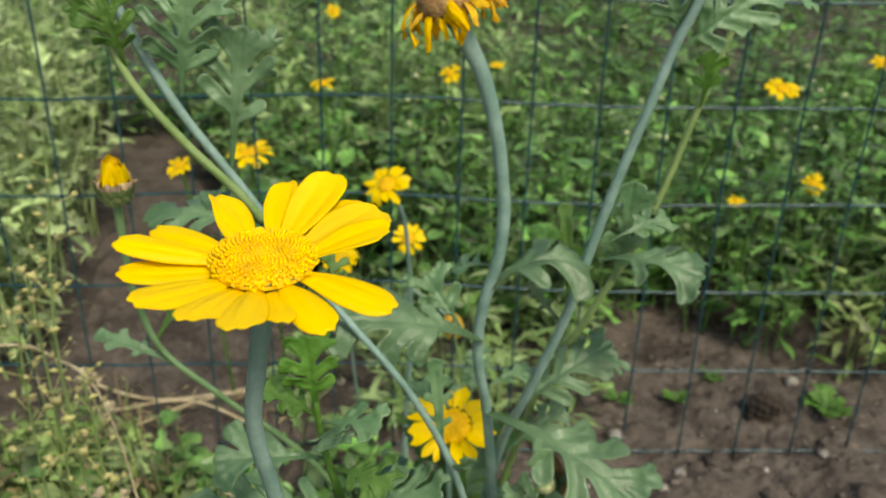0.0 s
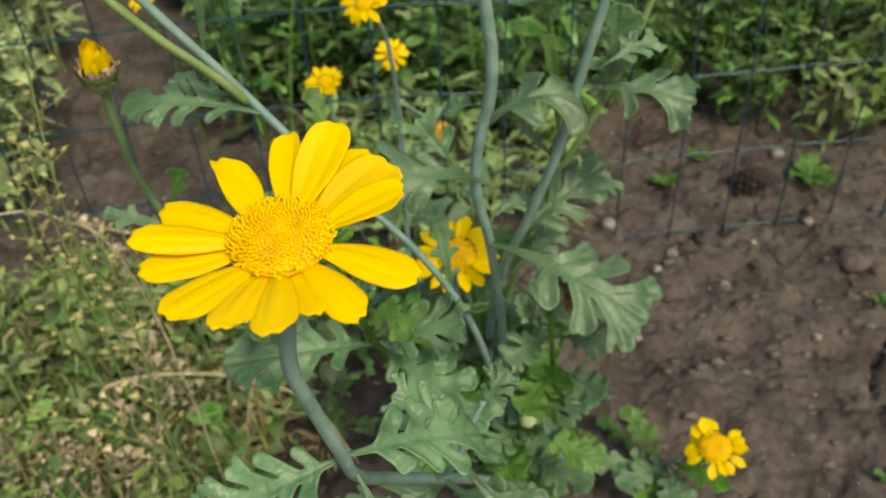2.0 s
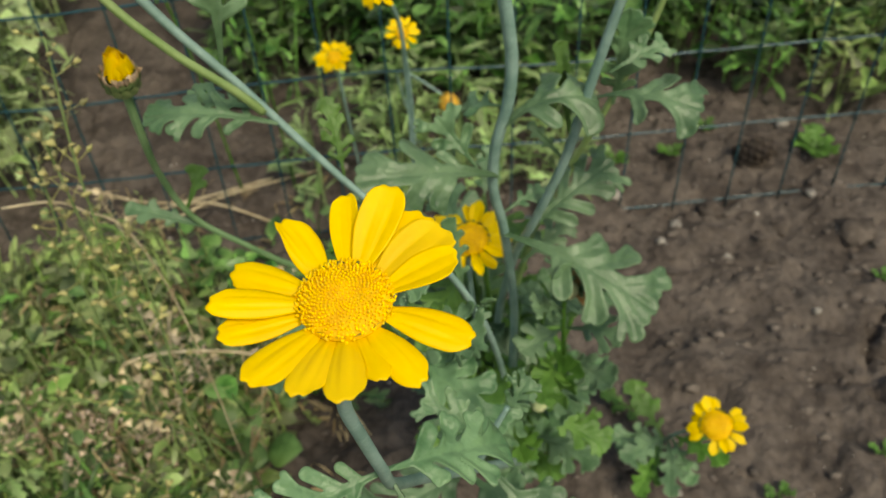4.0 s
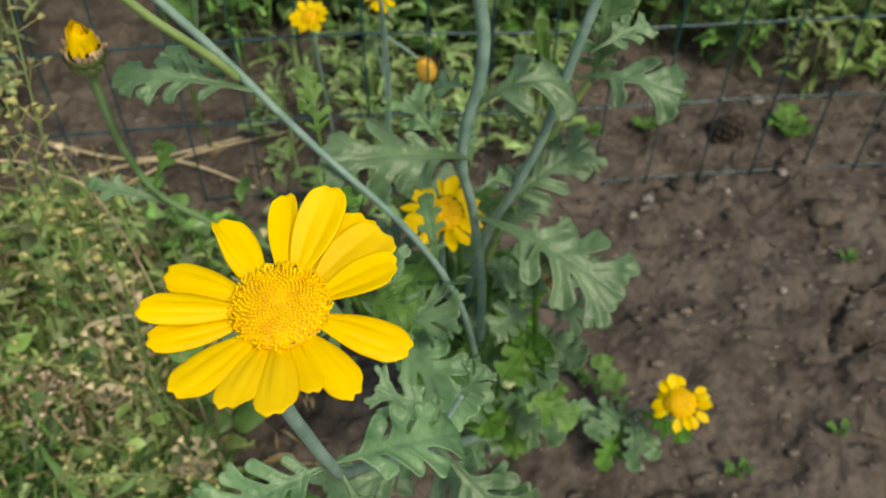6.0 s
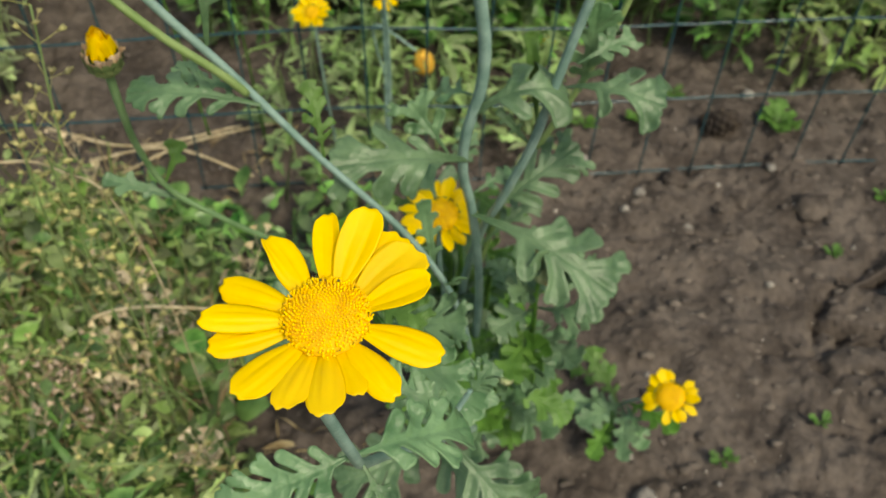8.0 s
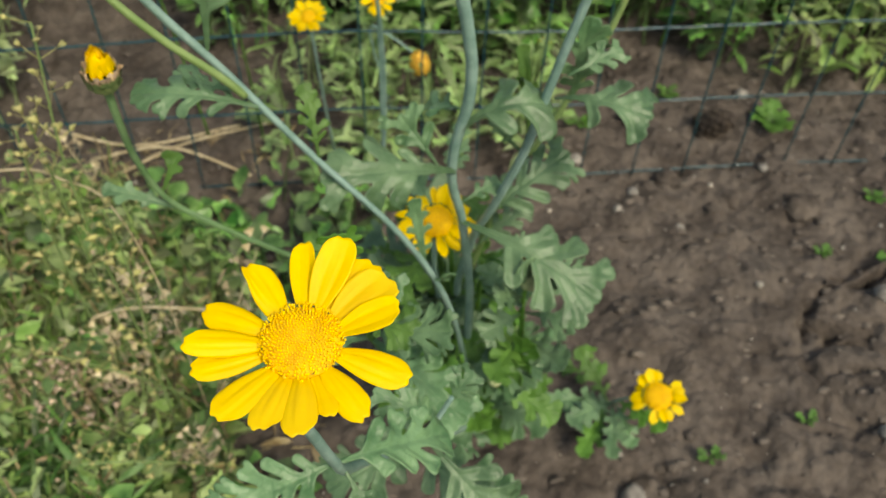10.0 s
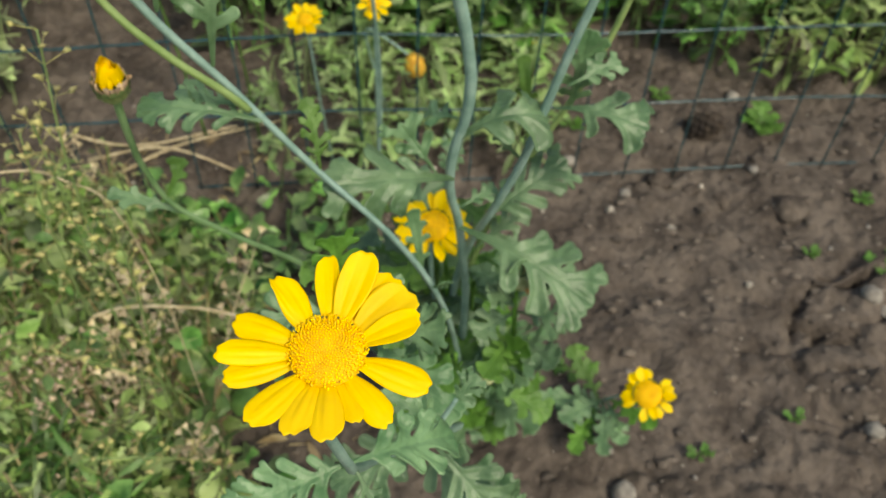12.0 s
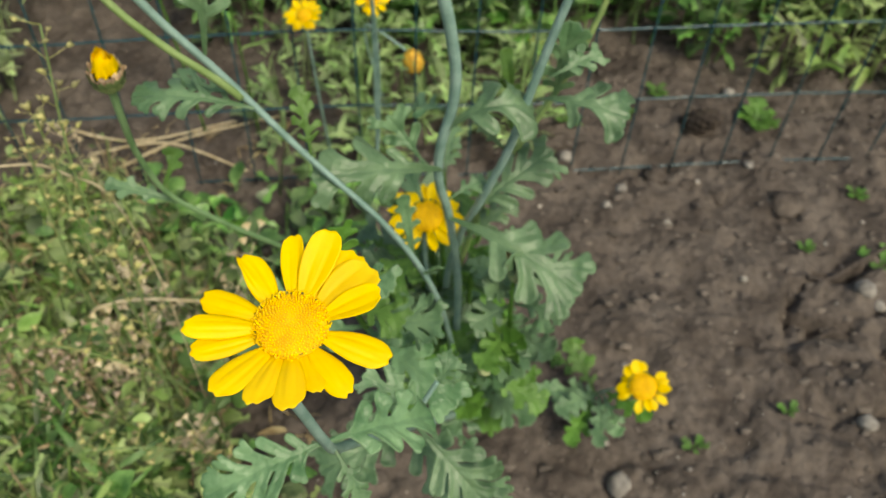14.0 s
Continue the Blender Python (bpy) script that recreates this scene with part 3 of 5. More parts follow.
# the large open flower in front; its stalk rises out of the clump and bends
HERO_BASE = (-0.300, 0.640, 0.0)
HERO_HEAD = (-0.3990, 0.3629, 0.5373)
HERO_PETALS = (  # turn in degrees, reach, width, height of the tip over the disc, arch, cup, blunt end, furled flank, layer
    (-22, 0.0290, 0.0092, -0.0030, 0.05, -0.10, 0.58, 0.0, 0),
    (-54, 0.0268, 0.0082, -0.0005, 0.07, -0.16, 0.55, 0.0, 0),
    (-71, 0.0222, 0.0066, 0.0008, 0.02, -0.10, 0.55, 0.0, -1),
    (-90, 0.0263, 0.0088, 0.0030, 0.05, -0.18, 0.62, 0.0, 0),
    (-111, 0.0260, 0.0080, 0.0030, 0.05, -0.12, 0.58, 0.0, -1),
    (-133, 0.0286, 0.0090, 0.0036, 0.03, -0.10, 0.55, 0.0, 0),
    (-166, 0.0278, 0.0081, 0.0004, 0.02, -0.12, 0.62, 0.0, -1),
    (-179, 0.0287, 0.0077, 0.0034, 0.05, -0.20, 0.66, 0.0, 1),
    (157, 0.0276, 0.0084, -0.0008, 0.06, -0.20, 0.66, 0.0, 0),
    (124, 0.0270, 0.0104, 0.0012, 0.05, -0.14, 0.50, 0.8, 0),
    (89, 0.0284, 0.0074, 0.0022, 0.02, 0.10, 0.66, -0.3, 0),
    (68, 0.0296, 0.0106, 0.0052, 0.02, 0.06, 0.60, 0.3, 1),
    (49, 0.0288, 0.0111, 0.0012, 0.02, 0.04, 0.70, 0.0, -1),
    (34, 0.0276, 0.0122, 0.0034, 0.03, 0.10, 0.72, 0.0, 0),
    (13, 0.0256, 0.0088, 0.0050, 0.03, 0.12, 0.62, 0.0, 1),
)


def build_hero():
    plant = thing("corn_marigold", HERO_BASE, "large open corn marigold, bright yellow, on a bent grey-green stalk", "flower", "corn marigolds")
    o = HERO_BASE
    head = Vector(HERO_HEAD) - Vector(o)
    m = head_pose(head, (0.0094, -0.151, 0.988))
    stem_part(plant, [o, (-0.318, 0.575, 0.13), (-0.350, 0.49, 0.265), (-0.386, 0.420, 0.372), (-0.3965, 0.392, 0.415), (-0.3985, 0.380, 0.443), (-0.4020, 0.3735, 0.470), (-0.4045, 0.3690, 0.492), (-0.4020, 0.3655, 0.512), (-0.3992, 0.3638, 0.530)], (0.0030, 0.0026, 0.0021, 0.0019, 0.0019, 0.0022), STEM, o, 20, ribs=0.05)
    calyx_part(plant, m @ Matrix.Translation((0, 0, -0.001)), 0.0092, 0.0078, 0, True)
    disc_part(plant, m, 0.0107, 0.0028, 560, 3)
    for k, (turn, reach, wide, tip, arch, cup, blunt, furl, layer) in enumerate(HERO_PETALS):
        foot = 0.0086
        v, f = ray_petal(reach - foot, wide, tip + 0.0012 - layer * 0.0004, arch, cup, 30 + k, blunt, furl)
        ob = part("petal", mesh_of("petal", v, f, PETAL), plant, m @ Matrix.Rotation(radians(turn), 4, "Z") @ Matrix.Translation((foot, 0, -0.0012 + layer * 0.0005)))
        solid = ob.modifiers.new("thickness", "SOLIDIFY")
        solid.thickness, solid.offset = 0.0003, 0
    # leaves at the bend of the stalk, and a side shoot
    stem_part(plant, [(-0.372, 0.446, 0.332), (-0.3635, 0.433, 0.360), (-0.3590, 0.4300, 0.382), (-0.3520, 0.432, 0.398)], (0.0018, 0.0014, 0.0011), STEM, o, 12, name="side_shoot")
    for base, tip, wide, lobes, up, bend, slim, seed in (
            ((-0.3975, 0.382, 0.4395), (-0.3570, 0.404, 0.416), 0.024, 4, (-0.1, -0.4, 1), 0.5, 1.0, 1),
            ((-0.3970, 0.384, 0.4370), (-0.4447, 0.369, 0.427), 0.024, 5, (0.1, -0.5, 1), 0.45, 0.95, 2),
            ((-0.3970, 0.388, 0.4250), (-0.3860, 0.372, 0.405), 0.012, 3, (0.2, -0.6, 1), 0.3, 0.9, 5),
            ((-0.3625, 0.4315, 0.3640), (-0.3286, 0.4000, 0.3354), 0.036, 3, (-0.2, -0.5, 1), 0.7, 1.0, 3),
            ((-0.3592, 0.4302, 0.3810), (-0.3863, 0.4373, 0.3998), 0.020, 4, (0.2, -0.6, 1), 0.4, 0.9, 7),
            ((-0.3550, 0.4312, 0.3900), (-0.3420, 0.440, 0.4060), 0.013, 3, (-0.2, -0.7, 1), 0.4, 0.9, 8),
            ((-0.368, 0.450, 0.325), (-0.325, 0.410, 0.318), 0.034, 4, (-0.2, -0.5, 1), 0.6, 1.0, 6),
            ((-0.362, 0.465, 0.305), (-0.415, 0.445, 0.295), 0.034, 4, (0.2, -0.4, 1), 0.7, 1.0, 4)):
        add_leaf(plant, base, tip, wide, lobes, LEAF, up, bend, slim, 0.1, seed, origin=o)
    return plant


hero = build_hero()


# the tall stalk with the withered head
TALL_BASE = (-0.305, 0.665, 0.0)


def build_tall():
    plant = thing("withered_marigold", TALL_BASE, "tall grey-green marigold stalk with a withered drooping yellow head", "flower", "corn marigolds")
    o = TALL_BASE
    stem_part(plant, [o, (-0.318, 0.625, 0.15), (-0.322, 0.603, 0.26), (-0.3315, 0.588, 0.345), (-0.3385, 0.580, 0.380), (-0.3400, 0.577, 0.400), (-0.3385, 0.5745, 0.420), (-0.3335, 0.572, 0.445), (-0.3325, 0.570, 0.468), (-0.3347, 0.5685, 0.487), (-0.3385, 0.567, 0.508), (-0.3454, 0.5655, 0.5314), (-0.3530, 0.5637, 0.547), (-0.3590, 0.562, 0.557)], (0.0030, 0.0028, 0.0028, 0.0030, 0.0033, 0.0042), STEM, o)
    top = Vector((-0.3630, 0.5605, 0.5660)) - Vector(o)
    m = head_pose(top, (-0.35, -0.1, 1))
    v, f = lathe([(0.0, 0.007), (0.007, 0.0065), (0.0125, 0.003), (0.0135, -0.002), (0.010, -0.007), (0.005, -0.0095), (0, -0.010)], 24, 0.08, 2)
    part("withered_disc", mesh_of("withered_disc", v, f, WITHER), plant, m, "brown withered disc")
    rng = np.random.RandomState(8)
    for k in range(44):        # ragged strips that hang from the rim, some still broad
        a = 2.39996 * k + rng.uniform(-0.1, 0.1)
        broad = k % 6 == 0
        v, f = petal_shape(rng.uniform(0.009, 0.017), rng.uniform(0.006, 0.008) if broad else rng.uniform(0.002, 0.004), rng.uniform(0.2, 0.8), rng.uniform(-0.4, 0.5), 0.2, k)
        part("faded_petal", mesh_of("faded_petal", v, f, PETAL_OLD), plant, m @ Matrix.Rotation(a, 4, "Z") @ Matrix.Translation((rng.uniform(0.009, 0.014), 0, rng.uniform(-0.002, 0.003))) @ Matrix.Rotation(rng.uniform(0.1, 1.3), 4, "Y") @ Matrix.Rotation(rng.uniform(-0.6, 0.6), 4, "X"))
    for base, tip, wide, lobes, mat, up, bend, curl, seed in (
            ((-0.3385, 0.574, 0.399), (-0.4090, 0.543, 0.4250), 0.036, 3, LEAF, (0.1, -0.6, 0.9), 0.9, 0.3, 11),   # arching to the side
            ((-0.3480, 0.571, 0.406), (-0.3680, 0.588, 0.4290), 0.026, 2, LEAF, (-0.3, -0.8, 0.6), -0.3, 0.0, 12),
            ((-0.3365, 0.574, 0.425), (-0.2900, 0.575, 0.4400), 0.034, 2, LEAF, (-0.15, -0.45, 1), 2.3, 0.3, 13),  # broad, curled over
            ((-0.3345, 0.575, 0.440), (-0.3540, 0.594, 0.4280), 0.018, 2, LEAF, (0.1, -0.4, 1), 0.6, 0.0, 16),
            ((-0.3320, 0.585, 0.348), (-0.2555, 0.535, 0.3280), 0.050, 3, LEAF, (-0.05, -0.35, 1), 0.8, 0.2, 14),  # the large one
            ((-0.3335, 0.583, 0.366), (-0.3090, 0.595, 0.3700), 0.013, 3, LEAF, (0, -0.5, 1), 0.8, 0.0, 17)):
        add_leaf(plant, base, tip, wide, lobes, mat, up, bend, 1.0, 0.1, seed, origin=o, curl=curl)
    add_leaf(plant, (-0.3050, 0.572, 0.3440), (-0.2860, 0.552, 0.3120), 0.007, 1, WITHER, (-0.2, -0.6, 1), 0.5, 1.0, 0.3, 18, "withered_leaf", "dry dark brown leaf", origin=o, plain=True)
    return plant


tall = build_tall()


# the two stalks that lean to the side
LEAN_BASE = (-0.300, 0.690, 0.0)


def build_leaning():
    plant = thing("leaning_marigold_stalk", LEAN_BASE, "two leaning grey-green marigold stalks with deeply lobed leaves", "flower stalk", "corn marigolds")
    o = LEAN_BASE
    stem_part(plant, [o, (-0.325, 0.65, 0.18), (-0.322, 0.61, 0.30), (-0.312, 0.59, 0.355), (-0.2995, 0.579, 0.405), (-0.2905, 0.576, 0.450), (-0.2815, 0.575, 0.489), (-0.273, 0.575, 0.520), (-0.2655, 0.575, 0.548), (-0.2565, 0.574, 0.575), (-0.236, 0.574, 0.66)], (0.0028, 0.0026, 0.0024, 0.0022, 0.0021), STEM, o)
    stem_part(plant, [(-0.318, 0.630, 0.25), (-0.300, 0.625, 0.335), (-0.279, 0.62, 0.385), (-0.253, 0.62, 0.446), (-0.237, 0.62, 0.507), (-0.224, 0.62, 0.562), (-0.210, 0.62, 0.65)], (0.0022, 0.0020, 0.0018, 0.0017), STEM_LIGHT, o, name="side_stem", label="paler yellow-green side stem")
    for base, tip, wide, lobes, mat, up, bend, curl, seed in (
            ((-0.2850, 0.582, 0.4400), (-0.2400, 0.558, 0.4440), 0.031, 2, LEAF, (0, -0.5, 1), 1.0, 0.3, 21),
            ((-0.2780, 0.590, 0.4480), (-0.2480, 0.600, 0.4560), 0.016, 3, LEAF, (0, -0.6, 1), 0.6, 0.0, 30),
            ((-0.2680, 0.612, 0.4150), (-0.2670, 0.606, 0.4740), 0.024, 4, LEAF, (0, -1, 0.2), 0.3, 0.0, 22),
            ((-0.3130, 0.592, 0.3480), (-0.2640, 0.612, 0.3760), 0.034, 4, LEAF, (-0.75, -0.6, 0.35), 0.5, 0.3, 23),
            ((-0.3180, 0.605, 0.3050), (-0.2850, 0.615, 0.3300), 0.020, 3, LEAF, (-0.6, -0.6, 0.5), 0.5, 0.2, 24),
            ((-0.2990, 0.582, 0.4030), (-0.3180, 0.5855, 0.4256), 0.008, 2, LEAF, (0, -1, 0.5), 0.3, 0.0, 25),
            ((-0.262, 0.580, 0.545), (-0.225, 0.585, 0.575), 0.026, 4, LEAF, (0.3, -1, 0.4), 0.4, 0.0, 26),
            ((-0.262, 0.580, 0.550), (-0.280, 0.582, 0.590), 0.026, 4, LEAF, (-0.3, -1, 0.4), 0.4, 0.0, 27),
            ((-0.236, 0.618, 0.510), (-0.238, 0.610, 0.540), 0.014, 2, LEAF_GREEN, (0, -1, 0.2), 0.4, 0.0, 28),
            ((-0.222, 0.620, 0.565), (-0.190, 0.615, 0.558), 0.010, 2, LEAF, (0, -0.5, 1), 1.3, 0.0, 29),
            ((-0.2960, 0.588, 0.4150), (-0.3020, 0.598, 0.4640), 0.011, 1, LEAF_GREEN, (0, -1, 0.2), 0.2, 0.0, 31)):
        add_leaf(plant, base, tip, wide, lobes, mat, up, bend, 1.0, 0.1, seed, origin=o, curl=curl)
    return plant


leaning = build_leaning()


# the stalk that slants across, with its yellow-green side shoot
SLANT_BASE = (-0.315, 0.655, 0.0)


def build_slanting():
    plant = thing("slanting_marigold_stalk", SLANT_BASE, "long slanting grey-green marigold stalk with a yellow-green side shoot", "flower stalk", "corn marigolds")
    o = SLANT_BASE
    stem_part(plant, [o, (-0.322, 0.60, 0.15), (-0.333, 0.560, 0.26), (-0.349, 0.535, 0.345), (-0.373, 0.533, 0.397), (-0.411, 0.543, 0.440), (-0.445, 0.550, 0.484), (-0.474, 0.550, 0.525), (-0.497, 0.550, 0.572), (-0.535, 0.55, 0.66)], (0.0022, 0.0019, 0.0016, 0.0019, 0.0024), STEM, o)
    stem_part(plant, [(-0.439, 0.548, 0.474), (-0.449, 0.544, 0.489), (-0.468, 0.540, 0.511), (-0.488, 0.540, 0.538), (-0.500, 0.540, 0.575), (-0.515, 0.538, 0.63)], (0.0019, 0.0017, 0.0016), STEM_LIGHT, o, name="side_shoot", label="yellow-green side shoot")
    for base, tip, wide, lobes, mat, up, bend, curl, seed in (
            ((-0.4344, 0.546, 0.4690), (-0.4923, 0.556, 0.4707), 0.022, 4, LEAF, (0, -0.4, 1), 0.7, 0.2, 41),
            ((-0.4381, 0.549, 0.4740), (-0.4742, 0.562, 0.4740), 0.018, 3, LEAF, (0, -0.6, 1), 0.5, 0.0, 42),
            ((-0.452, 0.551, 0.497), (-0.445, 0.556, 0.555), 0.030, 3, LEAF, (0.2, -1, 0.15), 0.25, 0.0, 43),
            ((-0.487, 0.540, 0.540), (-0.492, 0.530, 0.575), 0.020, 4, LEAF_GREEN, (0.3, -1, 0.2), 0.3, 0.0, 44),
            ((-0.470, 0.550, 0.526), (-0.462, 0.548, 0.585), 0.034, 5, LEAF, (0.3, -1, 0.15), 0.3, 0.0, 45),
            ((-0.409, 0.543, 0.440), (-0.414, 0.560, 0.472), 0.014, 4, LEAF_GREEN, (0.5, -1, 0.2), 0.4, 0.0, 46),
            ((-0.353, 0.535, 0.352), (-0.345, 0.528, 0.368), 0.010, 2, LEAF, (0.5, -1, 0.2), 0.3, 0.0, 47),
            ((-0.358, 0.534, 0.362), (-0.364, 0.540, 0.414), 0.013, 3, LEAF, (0.2, -1, 0.3), 0.3, 0.0, 48)):
        add_leaf(plant, base, tip, wide, lobes, mat, up, bend, 0.8, 0.1, seed, origin=o, curl=curl)
    return plant


slanting = build_slanting()


# the half-closed head at the side
BUD_BASE = (-0.330, 0.660, 0.0)


def build_bud():
    plant = thing("half_closed_marigold", BUD_BASE, "half-closed orange-yellow marigold head on a thin green stalk", "flower bud", "corn marigolds")
    o = BUD_BASE
    stem_part(plant, [o, (-0.37, 0.625, 0.17), (-0.42, 0.600, 0.29), (-0.470, 0.583, 0.353), (-0.497, 0.580, 0.382), (-0.506, 0.576, 0.415), (-0.506, 0.570, 0.445), (-0.505, 0.566, 0.472)], (0.0020, 0.0017, 0.0016, 0.0017, 0.0021), STEM_GREEN, o)
    m = head_pose(Vector((-0.505, 0.566, 0.478)) - Vector(o), (0.05, -0.15, 1))
    calyx_part(plant, m @ Matrix.Translation((0, 0, -0.001)), 0.0082, 0.0085, 4, True)
    rng = np.random.RandomState(12)
    for k in range(20):
        v, f = petal_shape(rng.uniform(0.004, 0.0065), rng.uniform(0.0024, 0.0036), rng.uniform(-0.4, 0.2), 0.3, 0.2, 90 + k)
        part("bract", mesh_of("bract", v, f, BRACT), plant, m @ Matrix.Rotation(k * 2 * math.pi / 20, 4, "Z") @ Matrix.Translation((0.0080, 0, -0.0018)) @ Matrix.Rotation(-rng.uniform(1.1, 1.6), 4, "Y"), "dry pinkish-tan bract")
    for k in range(30):
        a, r = k * 2.39996, 0.0072 * math.sqrt((k + 1) / 30)
        v, f = petal_shape(rng.uniform(0.008, 0.0125) + (0.003 if k % 7 == 3 else 0.0), rng.uniform(0.0045, 0.006), -0.3, 0.35, 0.05, 60 + k)
        part("petal", mesh_of("petal", v, f, PETAL_OLD if k % 5 == 0 else PETAL), plant, m @ Matrix.Rotation(a, 4, "Z") @ Matrix.Translation((r, 0, 0.001)) @ Matrix.Rotation(-rng.uniform(1.3, 1.75), 4, "Y"))
    add_leaf(plant, (-0.4880, 0.5810, 0.3720), (-0.5340, 0.5872, 0.3866), 0.013, 2, LEAF, (0, -0.5, 1), 0.5, 1.0, 0.2, 51, origin=o)
    add_leaf(plant, (-0.500, 0.579, 0.388), (-0.488, 0.590, 0.408), 0.012, 1, LEAF_GREEN, (0, -1, 0.5), 0.4, 1.2, 0.2, 52, origin=o)
    return plant


bud = build_bud()


# further flowers, each on a plant of its own: where its head stands, what it faces, its width
def build_flower(name, label, base, bends, head, toward, span, petals, seed, mat=STEM, radius=0.002, leaves=(), missing=(), short=1.0, slim=1.0, eye=0.19):
    plant = thing(name, base, label, "flower", "corn marigolds")
    local = Vector(head) - Vector(base)
    down = Vector(toward).normalized() * span * 0.14
    stem_part(plant, [base, *bends, tuple(Vector(head) - down)], (radius * 1.3, radius, radius * 0.9, radius * 1.1), mat, base, 10)
    small_flower(plant, local, toward, span, petals, seed, missing, short=short, slim=slim, eye=eye)
    for k, (foot, tip, wide, lobes) in enumerate(leaves):
        add_leaf(plant, foot, tip, wide, lobes, LEAF_GREEN if k % 2 else LEAF, (0, -0.5, 1), 0.6, 1.0, 0.15, seed * 7 + k, origin=base)
    return plant


second = build_flower("corn_marigold", "open yellow marigold low among grey-green leaves", (-0.320, 0.675, 0.0), [(-0.335, 0.65, 0.15), (-0.345, 0.632, 0.26)], (-0.345, 0.622, 0.312), (-0.08, -0.45, 0.9), 0.054, 16, 5,
                      slim=0.82, eye=0.21, leaves=(((-0.335, 0.65, 0.15), (-0.38, 0.61, 0.17), 0.026, 4),))
low_right = build_flower("corn_marigold", "small yellow marigold on a short stalk above bare soil", (-0.175, 0.660, 0.0), [(-0.170, 0.64, 0.05)], (-0.156, 0.606, 0.107), (-0.25, -0.35, 0.9), 0.049, 15, 6,
                         radius=0.0013, leaves=(((-0.173, 0.65, 0.03), (-0.225, 0.62, 0.05), 0.022, 4), ((-0.171, 0.645, 0.04), (-0.140, 0.60, 0.06), 0.02, 4), ((-0.173, 0.65, 0.03), (-0.19, 0.585, 0.04), 0.02, 4), ((-0.174, 0.655, 0.02), (-0.215, 0.595, 0.03), 0.024, 4), ((-0.174, 0.655, 0.02), (-0.24, 0.65, 0.04), 0.024, 4), ((-0.174, 0.655, 0.02), (-0.20, 0.70, 0.05), 0.02, 4), ((-0.172, 0.65, 0.035), (-0.165, 0.60, 0.03), 0.02, 3)), missing=(2, 9), short=0.95, slim=0.95, eye=0.25)
mid = build_flower("corn_marigold", "open yellow marigold before the wire fence", (-0.385, 0.93, 0.0), [(-0.375, 0.90, 0.2), (-0.378, 0.872, 0.32), (-0.385, 0.855, 0.362)], (-0.394, 0.849, 0.380), (-0.35, -0.6, 0.8), 0.040, 14, 7)
small = build_flower("corn_marigold", "small yellow marigold before the wire fence", (-0.380, 0.94, 0.0), [(-0.378, 0.92, 0.2)], (-0.378, 0.908, 0.306), (0.05, -0.9, 0.6), 0.031, 11, 8, radius=0.0014)
lowm = build_flower("corn_marigold", "yellow marigold with ragged petals by the fence", (-0.435, 1.03, 0.0), [(-0.44, 0.99, 0.12)], (-0.446, 0.964, 0.256), (-0.1, -0.5, 0.9), 0.040, 13, 9, radius=0.0016)
FAR = (  # base to head, facing, width, petals
    ((-0.53, 1.08, 0), (-0.542, 1.017, 0.348), (0, -0.15, 1), 0.050, 14), ((-0.60, 1.09, 0), (-0.619, 1.036, 0.326), (-0.3, -0.4, 1), 0.032, 11),
    ((-0.50, 1.55, 0), (-0.511, 1.5, 0.411), (0, -1, 0.4), 0.024, 10), ((-0.33, 1.45, 0), (-0.335, 1.4, 0.344), (-0.3, -0.9, 0.5), 0.032, 9),
    ((-0.50, 1.35, 0), (-0.504, 1.3, 0.351), (0, -0.2, 1), 0.034, 12), ((-0.26, 1.55, 0), (-0.261, 1.5, 0.336), (0, -0.2, 1), 0.026, 10),
    ((0.10, 1.35, 0), (0.101, 1.3, 0.356), (0, -0.35, 1), 0.050, 13), ((0.20, 1.40, 0), (0.192, 1.345, 0.208), (0, -0.9, 0.6), 0.036, 11),
    ((0.04, 1.27, 0), (0.041, 1.232, 0.224), (0, -0.3, 1), 0.026, 10), ((0.33, 1.55, 0), (0.33, 1.5, 0.353), (-0.3, -0.4, 1), 0.036, 12),
    ((-0.165, 1.19, 0), (-0.158, 1.176, 0.074), (0, -1, 0.3), 0.020, 9))
for k, (base, head, toward, span, petals) in enumerate(FAR):
    middle = ((base[0] * 0.4 + head[0] * 0.6) + 0.006, base[1] * 0.4 + head[1] * 0.6, head[2] * 0.6)
    build_flower("corn_marigold", "yellow marigold in the green bed behind the fence", base, [middle], head, toward, span, petals, 20 + k, LEAF_GREEN, 0.0014)


def build_dry_bud():
    base = (-0.36, 1.12, 0.0)
    plant = thing("faded_marigold", base, "faded orange-brown closed marigold head, hanging", "flower bud", "corn marigolds")
    stem_part(plant, [base, (-0.385, 1.11, 0.12), (-0.385, 1.10, 0.155), (-0.36, 1.09, 0.145), (-0.338, 1.082, 0.130)], 0.0015, STEM, base, 8)
    m = head_pose(Vector((-0.330, 1.080, 0.116)) - Vector(base), (-0.2, -0.1, 1))
    v, f = lathe([(0.002, 0.016), (0.008, 0.013), (0.0125, 0.004), (0.013, -0.005), (0.010, -0.013), (0.004, -0.017), (0, -0.017)], 16, 0.05, 3)
    part("faded_head", mesh_of("faded_head", v, f, FADED), plant, m)
    for k in range(9):
        v, f = petal_shape(0.026, 0.008, 0.35, -0.2, 0.05, 80 + k)
        part("faded_petal", mesh_of("faded_petal", v, f, FADED), plant, m @ Matrix.Rotation(k * 0.7, 4, "Z") @ Matrix.Translation((0.006, 0, 0.014)) @ Matrix.Rotation(1.2, 4, "Y"))
    return plant


build_dry_bud()


